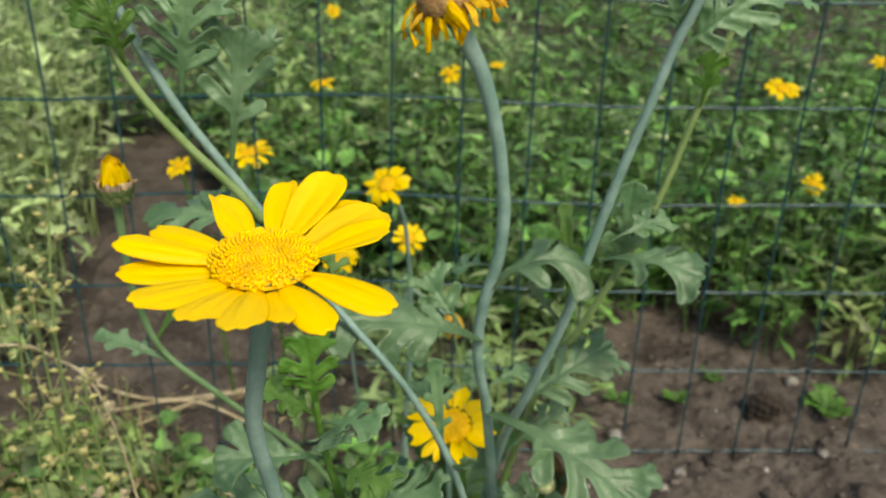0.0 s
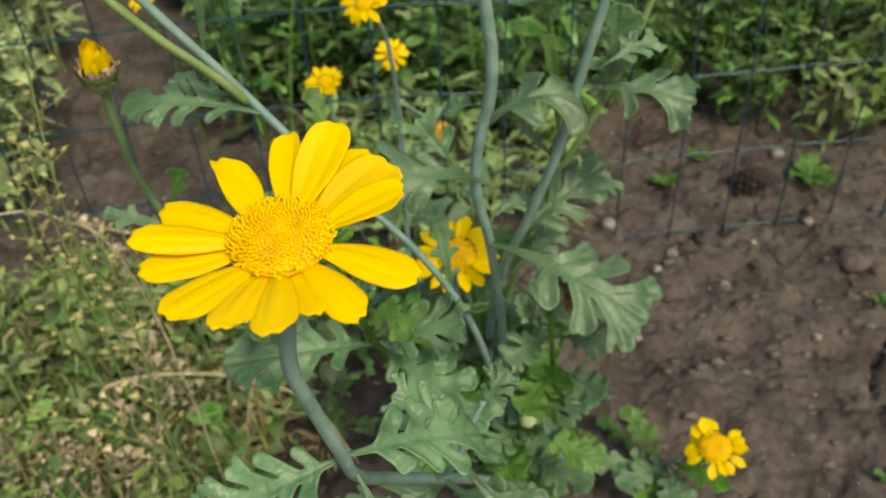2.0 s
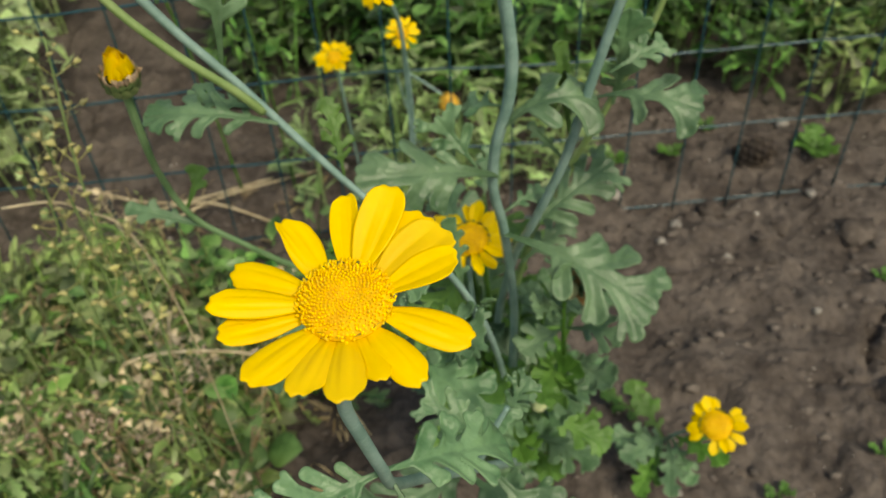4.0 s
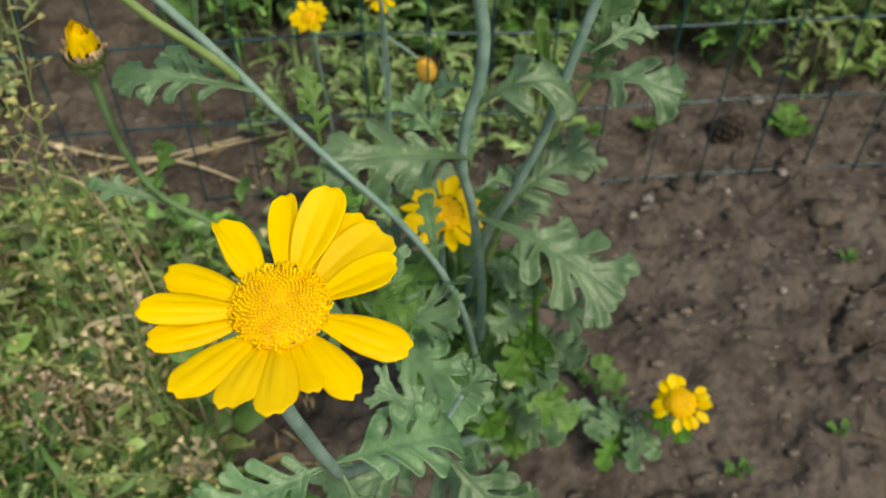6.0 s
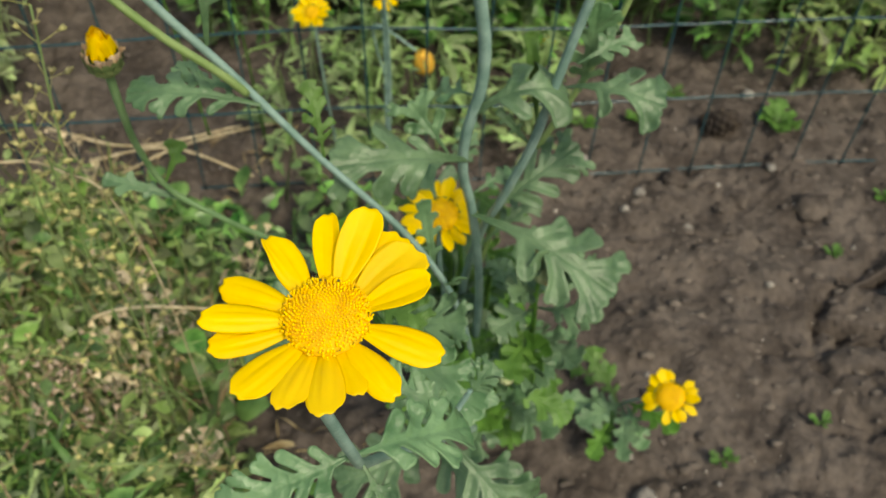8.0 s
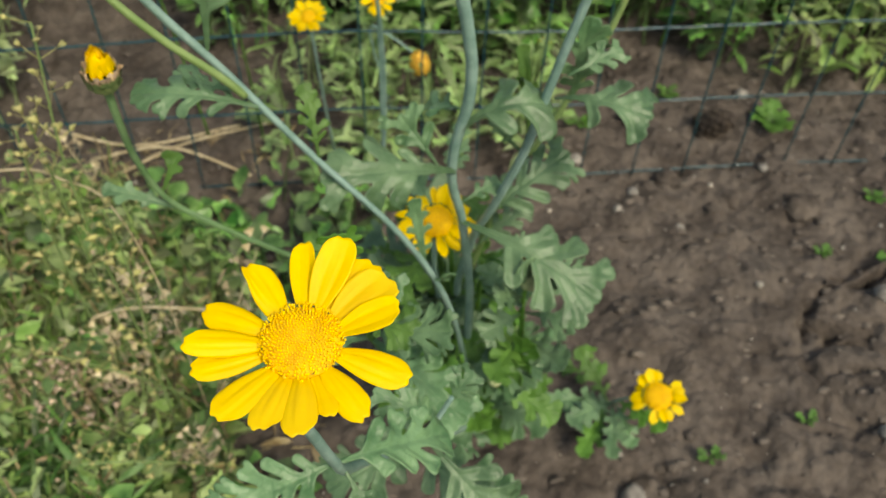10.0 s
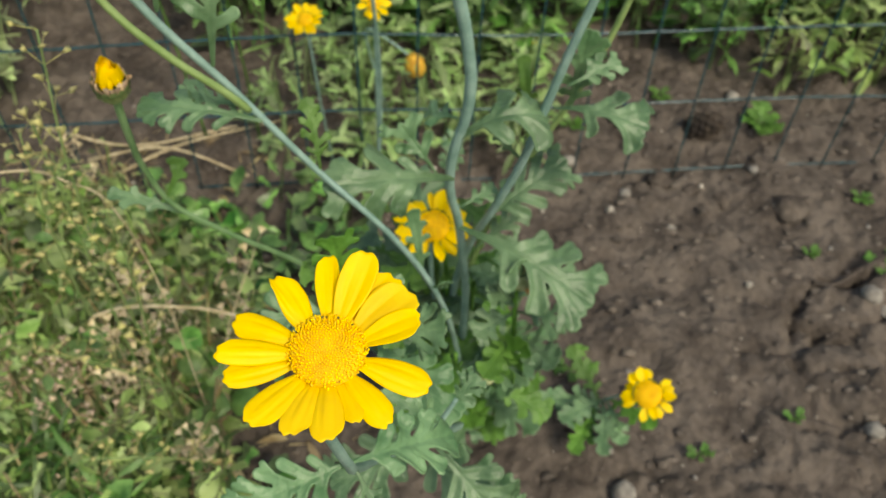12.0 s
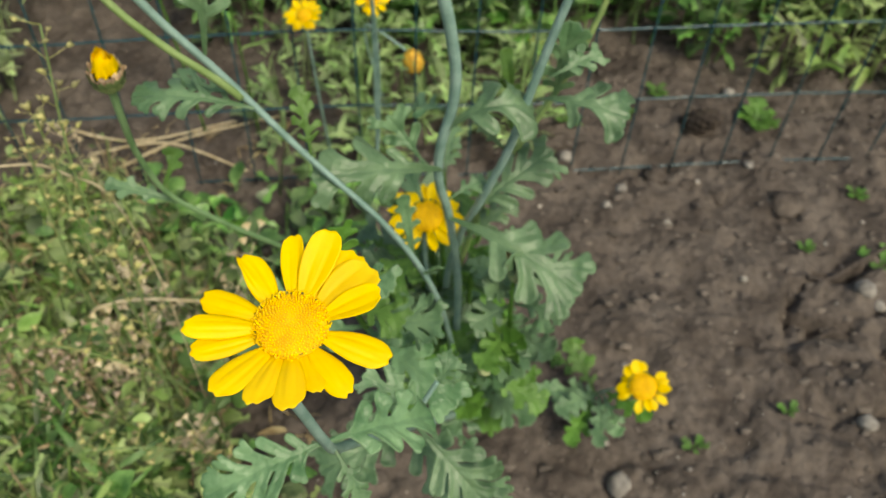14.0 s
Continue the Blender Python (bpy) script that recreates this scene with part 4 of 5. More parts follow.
def build_shoot(base, bends, leaves, bud_at, label, mat):
    plant = thing("marigold_shoot", base, label, "shoot", "corn marigolds")
    stem_part(plant, [base, *bends], (0.0024, 0.0018, 0.0013), mat, base, 10)
    for k, (foot, tip, wide, lobes, green) in enumerate(leaves):
        add_leaf(plant, foot, tip, wide, lobes, LEAF_GREEN if green else LEAF, (0, -0.5, 1), 0.5, 1.0, 0.12, 400 + k + int(base[0] * -1000), origin=base)
    if bud_at:
        m = head_pose(Vector(bud_at) - Vector(base), (0.2, -0.5, 1))
        v, f = lathe([(0.0, -0.006), (0.004, -0.005), (0.0058, -0.001), (0.005, 0.003), (0.003, 0.0045), (0.0, 0.005)], 14, 0.05, 1)
        part("closed_bud", mesh_of("closed_bud", v, f, BUDDING), plant, m, "small pale closed bud")
    return plant


build_shoot((-0.325, 0.640, 0.0), [(-0.345, 0.585, 0.16), (-0.372, 0.530, 0.28), (-0.390, 0.497, 0.360), (-0.3975, 0.486, 0.400), (-0.4000, 0.481, 0.430)],
            [((-0.3905, 0.496, 0.362), (-0.4560, 0.478, 0.375), 0.028, 4, False), ((-0.3910, 0.495, 0.365), (-0.350, 0.480, 0.385), 0.026, 4, False),
             ((-0.3900, 0.497, 0.360), (-0.345, 0.450, 0.350), 0.030, 4, False), ((-0.3995, 0.482, 0.425), (-0.4020, 0.476, 0.4620), 0.020, 3, True),
             ((-0.3990, 0.483, 0.420), (-0.4180, 0.474, 0.4400), 0.015, 3, True), ((-0.3990, 0.483, 0.418), (-0.3740, 0.472, 0.4250), 0.016, 2, False),
             ((-0.3985, 0.484, 0.412), (-0.3900, 0.462, 0.4230), 0.015, 2, False), ((-0.3970, 0.487, 0.398), (-0.4390, 0.474, 0.4060), 0.024, 2, False),
             ((-0.3960, 0.488, 0.392), (-0.3700, 0.470, 0.3980), 0.020, 3, True), ((-0.375, 0.525, 0.29), (-0.340, 0.49, 0.32), 0.026, 4, True)], None, "young marigold shoot with fresh lobed leaves beside the flower", LEAF_GREEN)
build_shoot((-0.300, 0.650, 0.0), [(-0.306, 0.61, 0.10), (-0.312, 0.575, 0.19), (-0.310, 0.562, 0.215)],
            [((-0.312, 0.575, 0.19), (-0.285, 0.555, 0.265), 0.028, 3, True), ((-0.311, 0.57, 0.20), (-0.262, 0.545, 0.185), 0.022, 3, True),
             ((-0.312, 0.575, 0.19), (-0.345, 0.54, 0.215), 0.026, 4, False), ((-0.308, 0.60, 0.13), (-0.262, 0.56, 0.14), 0.026, 4, False),
             ((-0.308, 0.60, 0.13), (-0.330, 0.55, 0.14), 0.028, 4, False)], (-0.309, 0.558, 0.222), "short marigold shoot with bright green leaves and a bud", LEAF_GREEN)

build_shoot((-0.285, 0.665, 0.0), [(-0.285, 0.62, 0.14), (-0.290, 0.580, 0.24), (-0.296, 0.564, 0.30), (-0.296, 0.560, 0.322)],
            [((-0.296, 0.560, 0.320), (-0.303, 0.552, 0.352), 0.014, 3, False), ((-0.296, 0.561, 0.315), (-0.275, 0.552, 0.340), 0.014, 3, False),
             ((-0.296, 0.563, 0.305), (-0.318, 0.545, 0.325), 0.016, 3, False), ((-0.293, 0.570, 0.28), (-0.262, 0.550, 0.292), 0.022, 3, False),
             ((-0.293, 0.570, 0.28), (-0.325, 0.545, 0.290), 0.022, 3, False), ((-0.290, 0.580, 0.24), (-0.270, 0.535, 0.262), 0.024, 3, False),
             ((-0.290, 0.580, 0.24), (-0.318, 0.535, 0.255), 0.024, 3, True)], (-0.296, 0.556, 0.328), "upright marigold shoot with pale fingered leaves and a closed bud", LEAF_GREEN)


# ---- foliage at the foot of the clump ----
def build_clump_leaves():
    plant = thing("marigold_foliage", (-0.31, 0.66, 0.0), "dense lobed grey-green leaves at the foot of the marigolds", "foliage")
    o = (-0.31, 0.66, 0.0)
    rng = np.random.RandomState(31)
    for s in range(11):
        a = rng.uniform(0, 6.28)
        r = rng.uniform(0.02, 0.085)
        top = (o[0] + r * math.cos(a), o[1] - 0.04 + r * math.sin(a), rng.uniform(0.16, 0.32))
        stem_part(plant, [(o[0] + 0.2 * r * math.cos(a), o[1] + 0.2 * r * math.sin(a), 0), (o[0] + 0.6 * r * math.cos(a), o[1] - 0.02 + 0.6 * r * math.sin(a), top[2] * 0.5), top], (0.0026, 0.0016), LEAF_GREEN, o, 8)
        for k in range(9):
            q = rng.uniform(0.25, 1.0)
            foot = Vector((o[0] + q * r * math.cos(a), o[1] - 0.04 * q + q * r * math.sin(a), top[2] * q))
            b = rng.uniform(0, 6.28)
            long = rng.uniform(0.035, 0.07)
            tip = foot + Vector((math.cos(b), math.sin(b), rng.uniform(-0.1, 0.7))).normalized() * long
            add_leaf(plant, foot, tip, long * rng.uniform(0.45, 0.6), rng.randint(3, 6), LEAF_GREEN if rng.rand() < 0.35 else LEAF, (0, -0.3, 1), rng.uniform(0.3, 1.0), 1.0, 0.12, 100 + s * 9 + k, origin=o)
    return plant


build_clump_leaves()


# ---- weeds ----
def template(kind, seed=0):
    if kind == "lobed":
        return cut_leaf(1.0, 0.5, 2, 0.75, 0.7, 0.2, seed, 0.0, 6, 2, 0.0)
    if kind == "feather":
        return cut_leaf(1.0, 0.42, 3, 0.9, 0.6, 0.2, seed, 0.0, 4, 2, 0.0)
    if kind == "lance":
        return simple_leaf(1.0, 0.22, 0.8, 0.3, seed, 5)
    if kind == "oval":
        return simple_leaf(1.0, 0.62, 0.5, 0.2, seed, 6, 0.55)
    return simple_leaf(1.0, 0.09, 0.9, 0.3, seed, 5, 0.3)


TEMPLATES = {k: [template(k, s) for s in range(5)] for k in ("lobed", "feather", "lance", "oval", "blade")}
TEMPLATES = {k: [(v, np.array(f, np.int32)) for v, f in made] for k, made in TEMPLATES.items()}


def weed_mass(name, label, plants, mat, seed):
    """Many small plants as one mass. plants: (x, y, height, spread, leaf length, kinds, leaves)."""
    rng = np.random.RandomState(seed)
    floor = ground_height(np.array([p[0] for p in plants]), np.array([p[1] for p in plants])) - 0.003
    vs, fs, at, leaves = [], [], 0, collections.defaultdict(list)
    for (x, y, tall_, wide, long, kinds, count), z0 in zip(plants, floor):
        lean = rng.uniform(-0.25, 0.25, 2) * tall_
        path = np.array([(x, y, z0), (x + lean[0] * 0.4, y + lean[1] * 0.4, z0 + tall_ * 0.55), (x + lean[0], y + lean[1], z0 + tall_)])
        if tall_ > 0.05:
            v, f = tube(smooth_path(path, 3), (0.0018, 0.0009), 5, cap=False)
            vs.append(v), fs.append(np.array(f) + at)
            at += len(v)
        for q, size, b, e, r, out in rng.uniform((0.1, 0.6, 0, -0.2, -0.5, 0), (1.0, 1.25, 6.283, 0.9, 0.5, 0.5), (count, 6)):
            q = q ** 0.8
            foot = path[0] * (1 - q) + path[2] * q + np.array([math.cos(b), math.sin(b), 0]) * wide * out
            leaves[kinds[rng.randint(len(kinds))], rng.randint(5)].append((*foot, long * size * (1.15 - 0.5 * q), r, -e, b))
    for (kind, which), rows in leaves.items():
        v, f = TEMPLATES[kind][which]
        x, y, z, size, r, e, b = np.array(rows).T
        cr, sr, ce, se, cb, sb = np.cos(r), np.sin(r), np.cos(e), np.sin(e), np.cos(b), np.sin(b)
        turn = np.array([[cb * ce, cb * se * sr - sb * cr, cb * se * cr + sb * sr], [sb * ce, sb * se * sr + cb * cr, sb * se * cr - cb * sr], [-se, ce * sr, ce * cr]]) * size
        placed = np.einsum("ijn,kj->nki", turn, v) + np.stack([x, y, z], 1)[:, None]
        vs.append(placed.reshape(-1, 3)), fs.append((f[None] + (at + np.arange(len(rows)) * len(v))[:, None, None]).reshape(-1, 4))
        at += len(rows) * len(v)
    ob = new(name, mesh_of(name, np.vstack(vs), np.vstack(fs), mat))
    return tagged(ob, label, "weeds", kind="stuff")


def scatter(rng, count, x, y, keep=None):
    out = []
    while len(out) < count:
        p = (rng.uniform(*x), rng.uniform(*y))
        if keep is None or keep(*p):
            out.append(p)
    return out


_r = np.random.RandomState(77)


def bare(x, y):
    """A trodden strip of soil that leads away through the weeds."""
    return abs(x + 0.68 + 0.31 * (y - 1.1) + 0.03 * math.sin(y * 11)) < 0.145 and y < 2.15


def bed(x, y):
    """Where the green bed behind the fence grows: a strip of bare soil lies before it."""
    edge = 1.24 + 0.05 * math.sin(x * 9) - 0.06 * math.exp(-((x - 0.12) / 0.1) ** 2)
    return y > edge and not bare(x, y) and (x > -0.8 or y > 1.95)


def beside(x, y):
    return not bare(x, y)


near_bed = [(x, y, _r.uniform(0.10, 0.30), 0.05, _r.uniform(0.03, 0.065), ("feather", "feather", "lobed", "lance", "lance", "oval", "blade"), 20) for x, y in scatter(_r, 1300, (-1.3, 1.1), (1.2, 2.3), bed)]
weed_mass("weed_bed", "dense green weeds and seedlings behind the fence", near_bed, WEED, 5)
far_bed = [(x, y, _r.uniform(0.2, 0.42), 0.08, _r.uniform(0.06, 0.11), ("lobed", "lance", "lance", "blade"), 15) for x, y in scatter(_r, 900, (-2.9, 2.9), (2.2, 5.2))]
weed_mass("far_weed_bed", "dense green weeds further back", far_bed, WEED, 6)
tall_left = [(x, y, _r.uniform(0.24, 0.44), 0.05, _r.uniform(0.035, 0.07), ("feather", "feather", "lance", "blade"), 22) for x, y in scatter(_r, 560, (-1.7, -0.72), (1.06, 2.1), beside)]
tall_mid = [(x, y, _r.uniform(0.3, 0.42), 0.05, _r.uniform(0.04, 0.075), ("feather", "feather", "lance"), 18) for x, y in scatter(_r, 70, (-0.8, -0.2), (1.55, 2.2), beside)]
weed_mass("tall_grey_weeds", "tall pale grey-green weeds behind the fence", tall_left, PALE, 7)
weed_mass("tall_weeds", "tall grey-green weeds in the bed", tall_mid, WEED_GREY, 17)
fence_foot = [(x, y, _r.uniform(0.05, 0.16), 0.04, _r.uniform(0.03, 0.055), ("feather", "feather", "lance", "blade"), 14) for x, y in scatter(_r, 48, (-0.54, -0.16), (1.02, 1.26))]
corner_weeds = [(x, y, _r.uniform(0.06, 0.2), 0.05, _r.uniform(0.03, 0.055), ("lobed", "lance", "lance", "feather"), 16) for x, y in scatter(_r, 60, (0.2, 0.65), (1.17, 1.45))]
weed_mass("corner_weeds", "leafy bright green weeds at the end of the bare soil", corner_weeds, COVER, 18)
weed_mass("fence_foot_weeds", "lobed seedlings along the foot of the fence", fence_foot, WEED_GREY, 8)


def build_bud_specks():
    """Small pale flower buds on the tips of the weeds."""
    rng = np.random.RandomState(21)
    ball = [np.array(a) for a in stone_shape((1, 1, 0.85), 5, 0.1, 5, 8)]
    vs, fs = [], []
    for k, (x, y) in enumerate(scatter(rng, 150, (-1.2, 1.0), (1.25, 2.4), bed)):
        r = rng.uniform(0.003, 0.006)
        vs.append(ball[0] * r + (x, y, z_at(x, y) + rng.uniform(0.14, 0.3)))
        fs.append(ball[1] + k * len(ball[0]))
    tagged(new("weed_buds", mesh_of("weed_buds", np.vstack(vs), np.vstack(fs), BUDDING)), "small pale round buds among the weeds", "buds", kind="stuff")


def cover(x, y):
    """Where weeds cover the ground before the fence."""
    edge = np.interp(y, (0.4, 0.55, 0.66, 0.86, 0.96), (-0.44, -0.47, -0.52, -0.55, -0.68)) - 0.03 * math.sin(y * 23)
    return x < edge and y < 0.97 + 0.05 * math.sin(x * 9) - 0.4 * max(0, x + 0.62)


low_cover = [(x, y, _r.uniform(0.02, 0.12), 0.03, _r.uniform(0.015, 0.038), ("lance", "oval", "lance", "blade", "feather", "feather"), 12) for x, y in scatter(_r, 1250, (-1.15, -0.40), (0.42, 1.08), cover)]
weed_mass("ground_cover", "low mixed green weeds and clover covering the soil", low_cover, COVER, 9)
dead = [(x, y, _r.uniform(0.02, 0.12), 0.03, _r.uniform(0.014, 0.03), ("blade", "lance", "blade"), 10) for x, y in scatter(_r, 330, (-1.05, -0.42), (0.45, 0.98), cover)]
dead += [(x, y, 0.012, 0.03, _r.uniform(0.015, 0.03), ("blade", "lance"), 5) for x, y in scatter(_r, 70, (-0.72, -0.40), (0.62, 1.12))]
weed_mass("dead_weed_litter", "dry tan weed leaves and stalks among the green", dead, DEAD, 10)
big_cover = [(x, y, _r.uniform(0.05, 0.12), 0.03, _r.uniform(0.035, 0.05), ("oval", "oval", "lobed"), 5) for x, y in scatter(_r, 34, (-0.85, -0.44), (0.5, 0.92), cover)]
big_cover += [(x + _r.uniform(-0.03, 0.03), y + _r.uniform(-0.03, 0.03), _r.uniform(0.04, 0.09), 0.03, _r.uniform(0.03, 0.05), ("oval", "lobed", "lance", "feather"), 8) for x, y in ((-0.66, 0.92), (-0.62, 0.87), (-0.60, 0.84), (-0.56, 0.91), (-0.55, 0.83), (-0.52, 0.95), (-0.50, 0.86), (-0.48, 0.85), (-0.45, 0.90), (-0.42, 0.95), (-0.49, 0.78), (-0.46, 0.76), (-0.44, 0.82), (-0.40, 0.88)) for _ in range(2)]
weed_mass("clover_weeds", "bright green broad-leaved weeds", big_cover, WEED, 12)


grass = [(-0.69 + _r.uniform(-0.10, 0.12), 0.575 + _r.uniform(-0.06, 0.05), _r.uniform(0.04, 0.09), 0.02, _r.uniform(0.05, 0.09), ("blade",), 14) for _ in range(110)]
weed_mass("grass_tuft", "tuft of dark green grass beside the weeds", grass, GRASS, 13)
silver = [(-0.742 + _r.uniform(-0.05, 0.03), 0.675 + _r.uniform(-0.04, 0.03), _r.uniform(0.05, 0.10), 0.03, _r.uniform(0.03, 0.05), ("feather",), 14) for _ in range(9)]
weed_mass("silvery_weeds", "silvery green feathery weeds in the ground cover", silver, WEED_GREY, 14)


def build_broad_weed(x, y, height, count, long, seed):
    """A low weed of a few broad oval leaves on thin stalks."""
    rng = np.random.RandomState(seed)
    base = (x, y, z_at(x, y) - 0.002)
    plant = thing("broad_leaved_weed", base, "low weed with broad smooth bright green leaves", "weed", "broad-leaved weeds")
    for k in range(count):
        a = 2.4 * k + rng.uniform(-0.4, 0.4)
        out = long * rng.uniform(0.3, 0.6)
        foot = Vector((math.cos(a) * out, math.sin(a) * out, height * rng.uniform(0.6, 1.1)))
        v, f = tube(smooth_path([(0, 0, 0), foot * 0.5 + Vector((0, 0, height * 0.2)), foot], 4), (0.0011, 0.0007), 6)
        part("stalk", mesh_of("stalk", v, f, LEAF_GREEN), plant)
        tip = foot + Vector((math.cos(a), math.sin(a), rng.uniform(-0.2, 0.5))) * long * rng.uniform(0.75, 1.15)
        add_leaf(plant, foot, tip, long * rng.uniform(0.62, 0.8), 1, BROAD, (0, -0.3, 1), rng.uniform(0.3, 0.8), 1.0, 0.2, seed * 17 + k, plain=True)
    return plant


for k, (x, y, height, count, long) in enumerate(((-0.655, 0.865, 0.05, 5, 0.040), (-0.582, 0.670, 0.06, 4, 0.042), (-0.540, 0.665, 0.05, 3, 0.040), (-0.610, 0.80, 0.05, 4, 0.034), (-0.70, 0.80, 0.05, 4, 0.034), (-0.52, 0.75, 0.05, 4, 0.03), (-0.63, 0.93, 0.04, 4, 0.036), (-0.565, 0.60, 0.06, 4, 0.034))):
    build_broad_weed(x, y, height, count, long, 700 + k)


def build_dry_weeds():
    """Dried seed stalks with small capsules among the ground cover."""
    rng = np.random.RandomState(15)
    vs, fs, at = [], [], 0

    def put(v, f):
        nonlocal at
        vs.append(np.asarray(v, float)), fs.extend(tuple(i + at for i in one) for one in f)
        at += len(v)
    spots = scatter(rng, 24, (-0.95, -0.44), (0.5, 0.95), cover) + [(-0.57 + rng.uniform(-0.05, 0.05), 0.70 + rng.uniform(-0.06, 0.06)) for _ in range(2)]
    for k, (x, y) in enumerate(spots):
        tall_ = rng.uniform(0.06, 0.16) if k < 24 else rng.uniform(0.14, 0.22)
        lean = rng.uniform(-0.3, 0.3, 2) * tall_
        p = smooth_path([(x, y, z_at(x, y)), (x + lean[0] * 0.3, y + lean[1] * 0.3, tall_ * 0.5), (x + lean[0], y + lean[1] - 0.1 * tall_, tall_)], 8)
        put(*tube(p, (0.0008, 0.0005), 5))
        for i in range(4, len(p)):
            for _ in range(2):
                a = rng.uniform(0, 6.28)
                out = p[i] + np.array([math.cos(a), math.sin(a), 0.5]) * rng.uniform(0.008, 0.016)
                put(*tube([p[i], out], 0.0003, 3, cap=False))
                w = rng.uniform(0.003, 0.005)
                c, s = math.cos(a) * w, math.sin(a) * w
                put([out, out + (-s + c, c + s, w), out + (c * 1.2, s * 1.2, w * 0.6), out + (s + c, -c + s, w), out + (c, s, w * 1.4)], [(0, 1, 2), (0, 2, 3), (1, 4, 2), (2, 4, 3)])
    me = mesh_of("dry_seed_stalks", np.vstack(vs), fs, DRY)
    return tagged(new("dry_seed_stalks", me), "dried tan weed stalks with small seed capsules", "weeds", kind="stuff")


build_dry_weeds()


def build_seed_stalk(points, count, seed, kinds=None):
    """A drying weed stalk set with small heart-shaped capsules on thin stalks."""
    rng = np.random.RandomState(seed)
    base = points[0]
    plant = thing("seed_stalk", base, "drying weed stalk with small yellowish heart-shaped seed capsules", "weed", "seed stalks")
    path = smooth_path(np.array(points) - np.array(base), 10)
    v, f = tube(path, (0.0012, 0.0006), 6)
    part("stem", mesh_of("stem", v, f, STEM_LIGHT), plant)
    for k in range(count):
        q = 0.35 + 0.64 * (k + 0.5) / count
        at = path[min(len(path) - 1, int(q * len(path)))]
        turn = pose(0, 0, 0, 0, rng.uniform(-50, -5), k * 137.5 + rng.uniform(-20, 20))
        size = rng.uniform(0.8, 1.45) * (1.3 - 0.6 * q)
        part("capsule", (kinds or CAPSULES)[k % 3], plant, Matrix.Translation(at) @ turn @ Matrix.Scale(size, 4))
    return plant


def capsule_mesh(seed, mat):
    rng = np.random.RandomState(seed)
    long = rng.uniform(0.009, 0.014)
    w, t = 0.0034, 0.0009
    stalk = tube([(0, 0, 0), (long * 0.6, 0, 0.001), (long, 0, 0.002)], 0.00035, 4, cap=False)
    heart = [(long, 0, 0.002), (long + 0.005, -w, 0.003), (long + 0.0063, -w * 0.55, 0.0034), (long + 0.005, 0, 0.0032), (long + 0.0063, w * 0.55, 0.0034), (long + 0.005, w, 0.003), (long + 0.0035, 0, 0.0032 + t * 1.6), (long + 0.0035, 0, 0.0020 - t)]
    faces = [(0, 1, 6), (1, 2, 6), (2, 3, 6), (3, 4, 6), (4, 5, 6), (5, 0, 6), (1, 0, 7), (2, 1, 7), (3, 2, 7), (4, 3, 7), (5, 4, 7), (0, 5, 7)]
    v, f = joined([stalk, (heart, faces)])
    return mesh_of("capsule", v, f, mat)


CAPSULES = [capsule_mesh(s, CAPSULE) for s in range(3)]
TAN_CAPSULES = [capsule_mesh(s + 3, TAN) for s in range(3)]
build_seed_stalk([(-0.565, 0.66, z_at(-0.565, 0.66)), (-0.572, 0.64, 0.2), (-0.566, 0.62, 0.36), (-0.553, 0.62, 0.472)], 34, 1)
build_seed_stalk([(-0.600, 0.68, z_at(-0.600, 0.68)), (-0.595, 0.66, 0.18), (-0.585, 0.64, 0.33), (-0.580, 0.63, 0.405)], 26, 2)
build_seed_stalk([(-0.575, 0.64, z_at(-0.575, 0.64)), (-0.560, 0.62, 0.16), (-0.548, 0.61, 0.29), (-0.545, 0.60, 0.36)], 22, 3)
build_seed_stalk([(-0.640, 0.72, z_at(-0.640, 0.72)), (-0.63, 0.69, 0.16), (-0.612, 0.66, 0.30), (-0.60, 0.65, 0.38)], 22, 4)
build_seed_stalk([(-0.540, 0.66, z_at(-0.540, 0.66)), (-0.56, 0.64, 0.1), (-0.60, 0.61, 0.19), (-0.63, 0.60, 0.22)], 20, 5)
build_seed_stalk([(-0.520, 0.60, z_at(-0.520, 0.60)), (-0.53, 0.58, 0.08), (-0.56, 0.55, 0.15), (-0.60, 0.54, 0.17)], 20, 6)


_tan = np.random.RandomState(44)
for k, (x, y) in enumerate(((-0.70, 0.71), (-0.66, 0.66), (-0.73, 0.735), (-0.68, 0.68), (-0.64, 0.63), (-0.69, 0.65), (-0.62, 0.69), (-0.60, 0.64), (-0.71, 0.67), (-0.67, 0.73), (-0.75, 0.78), (-0.58, 0.72))):
    dx, dy = _tan.uniform(-0.05, 0.05), _tan.uniform(-0.06, 0.01)
    h = _tan.uniform(0.06, 0.12)
    build_seed_stalk([(x, y, z_at(x, y)), (x + dx * 0.3, y + dy * 0.3, h * 0.5), (x + dx, y + dy, h)], 14, 50 + k, TAN_CAPSULES)


def build_straw(points, radius=0.0016):
    x0, y0, _ = points[0]
    v, f = tube(smooth_path([(x, y, z_at(x, y) + h) for x, y, h in points], 6), (radius, radius * 0.7), 6)
    return tagged(new("dry_straw", mesh_of("dry_straw", v, f, DRY)), "pale dry straw bent over the soil", "straw", "dry straws")


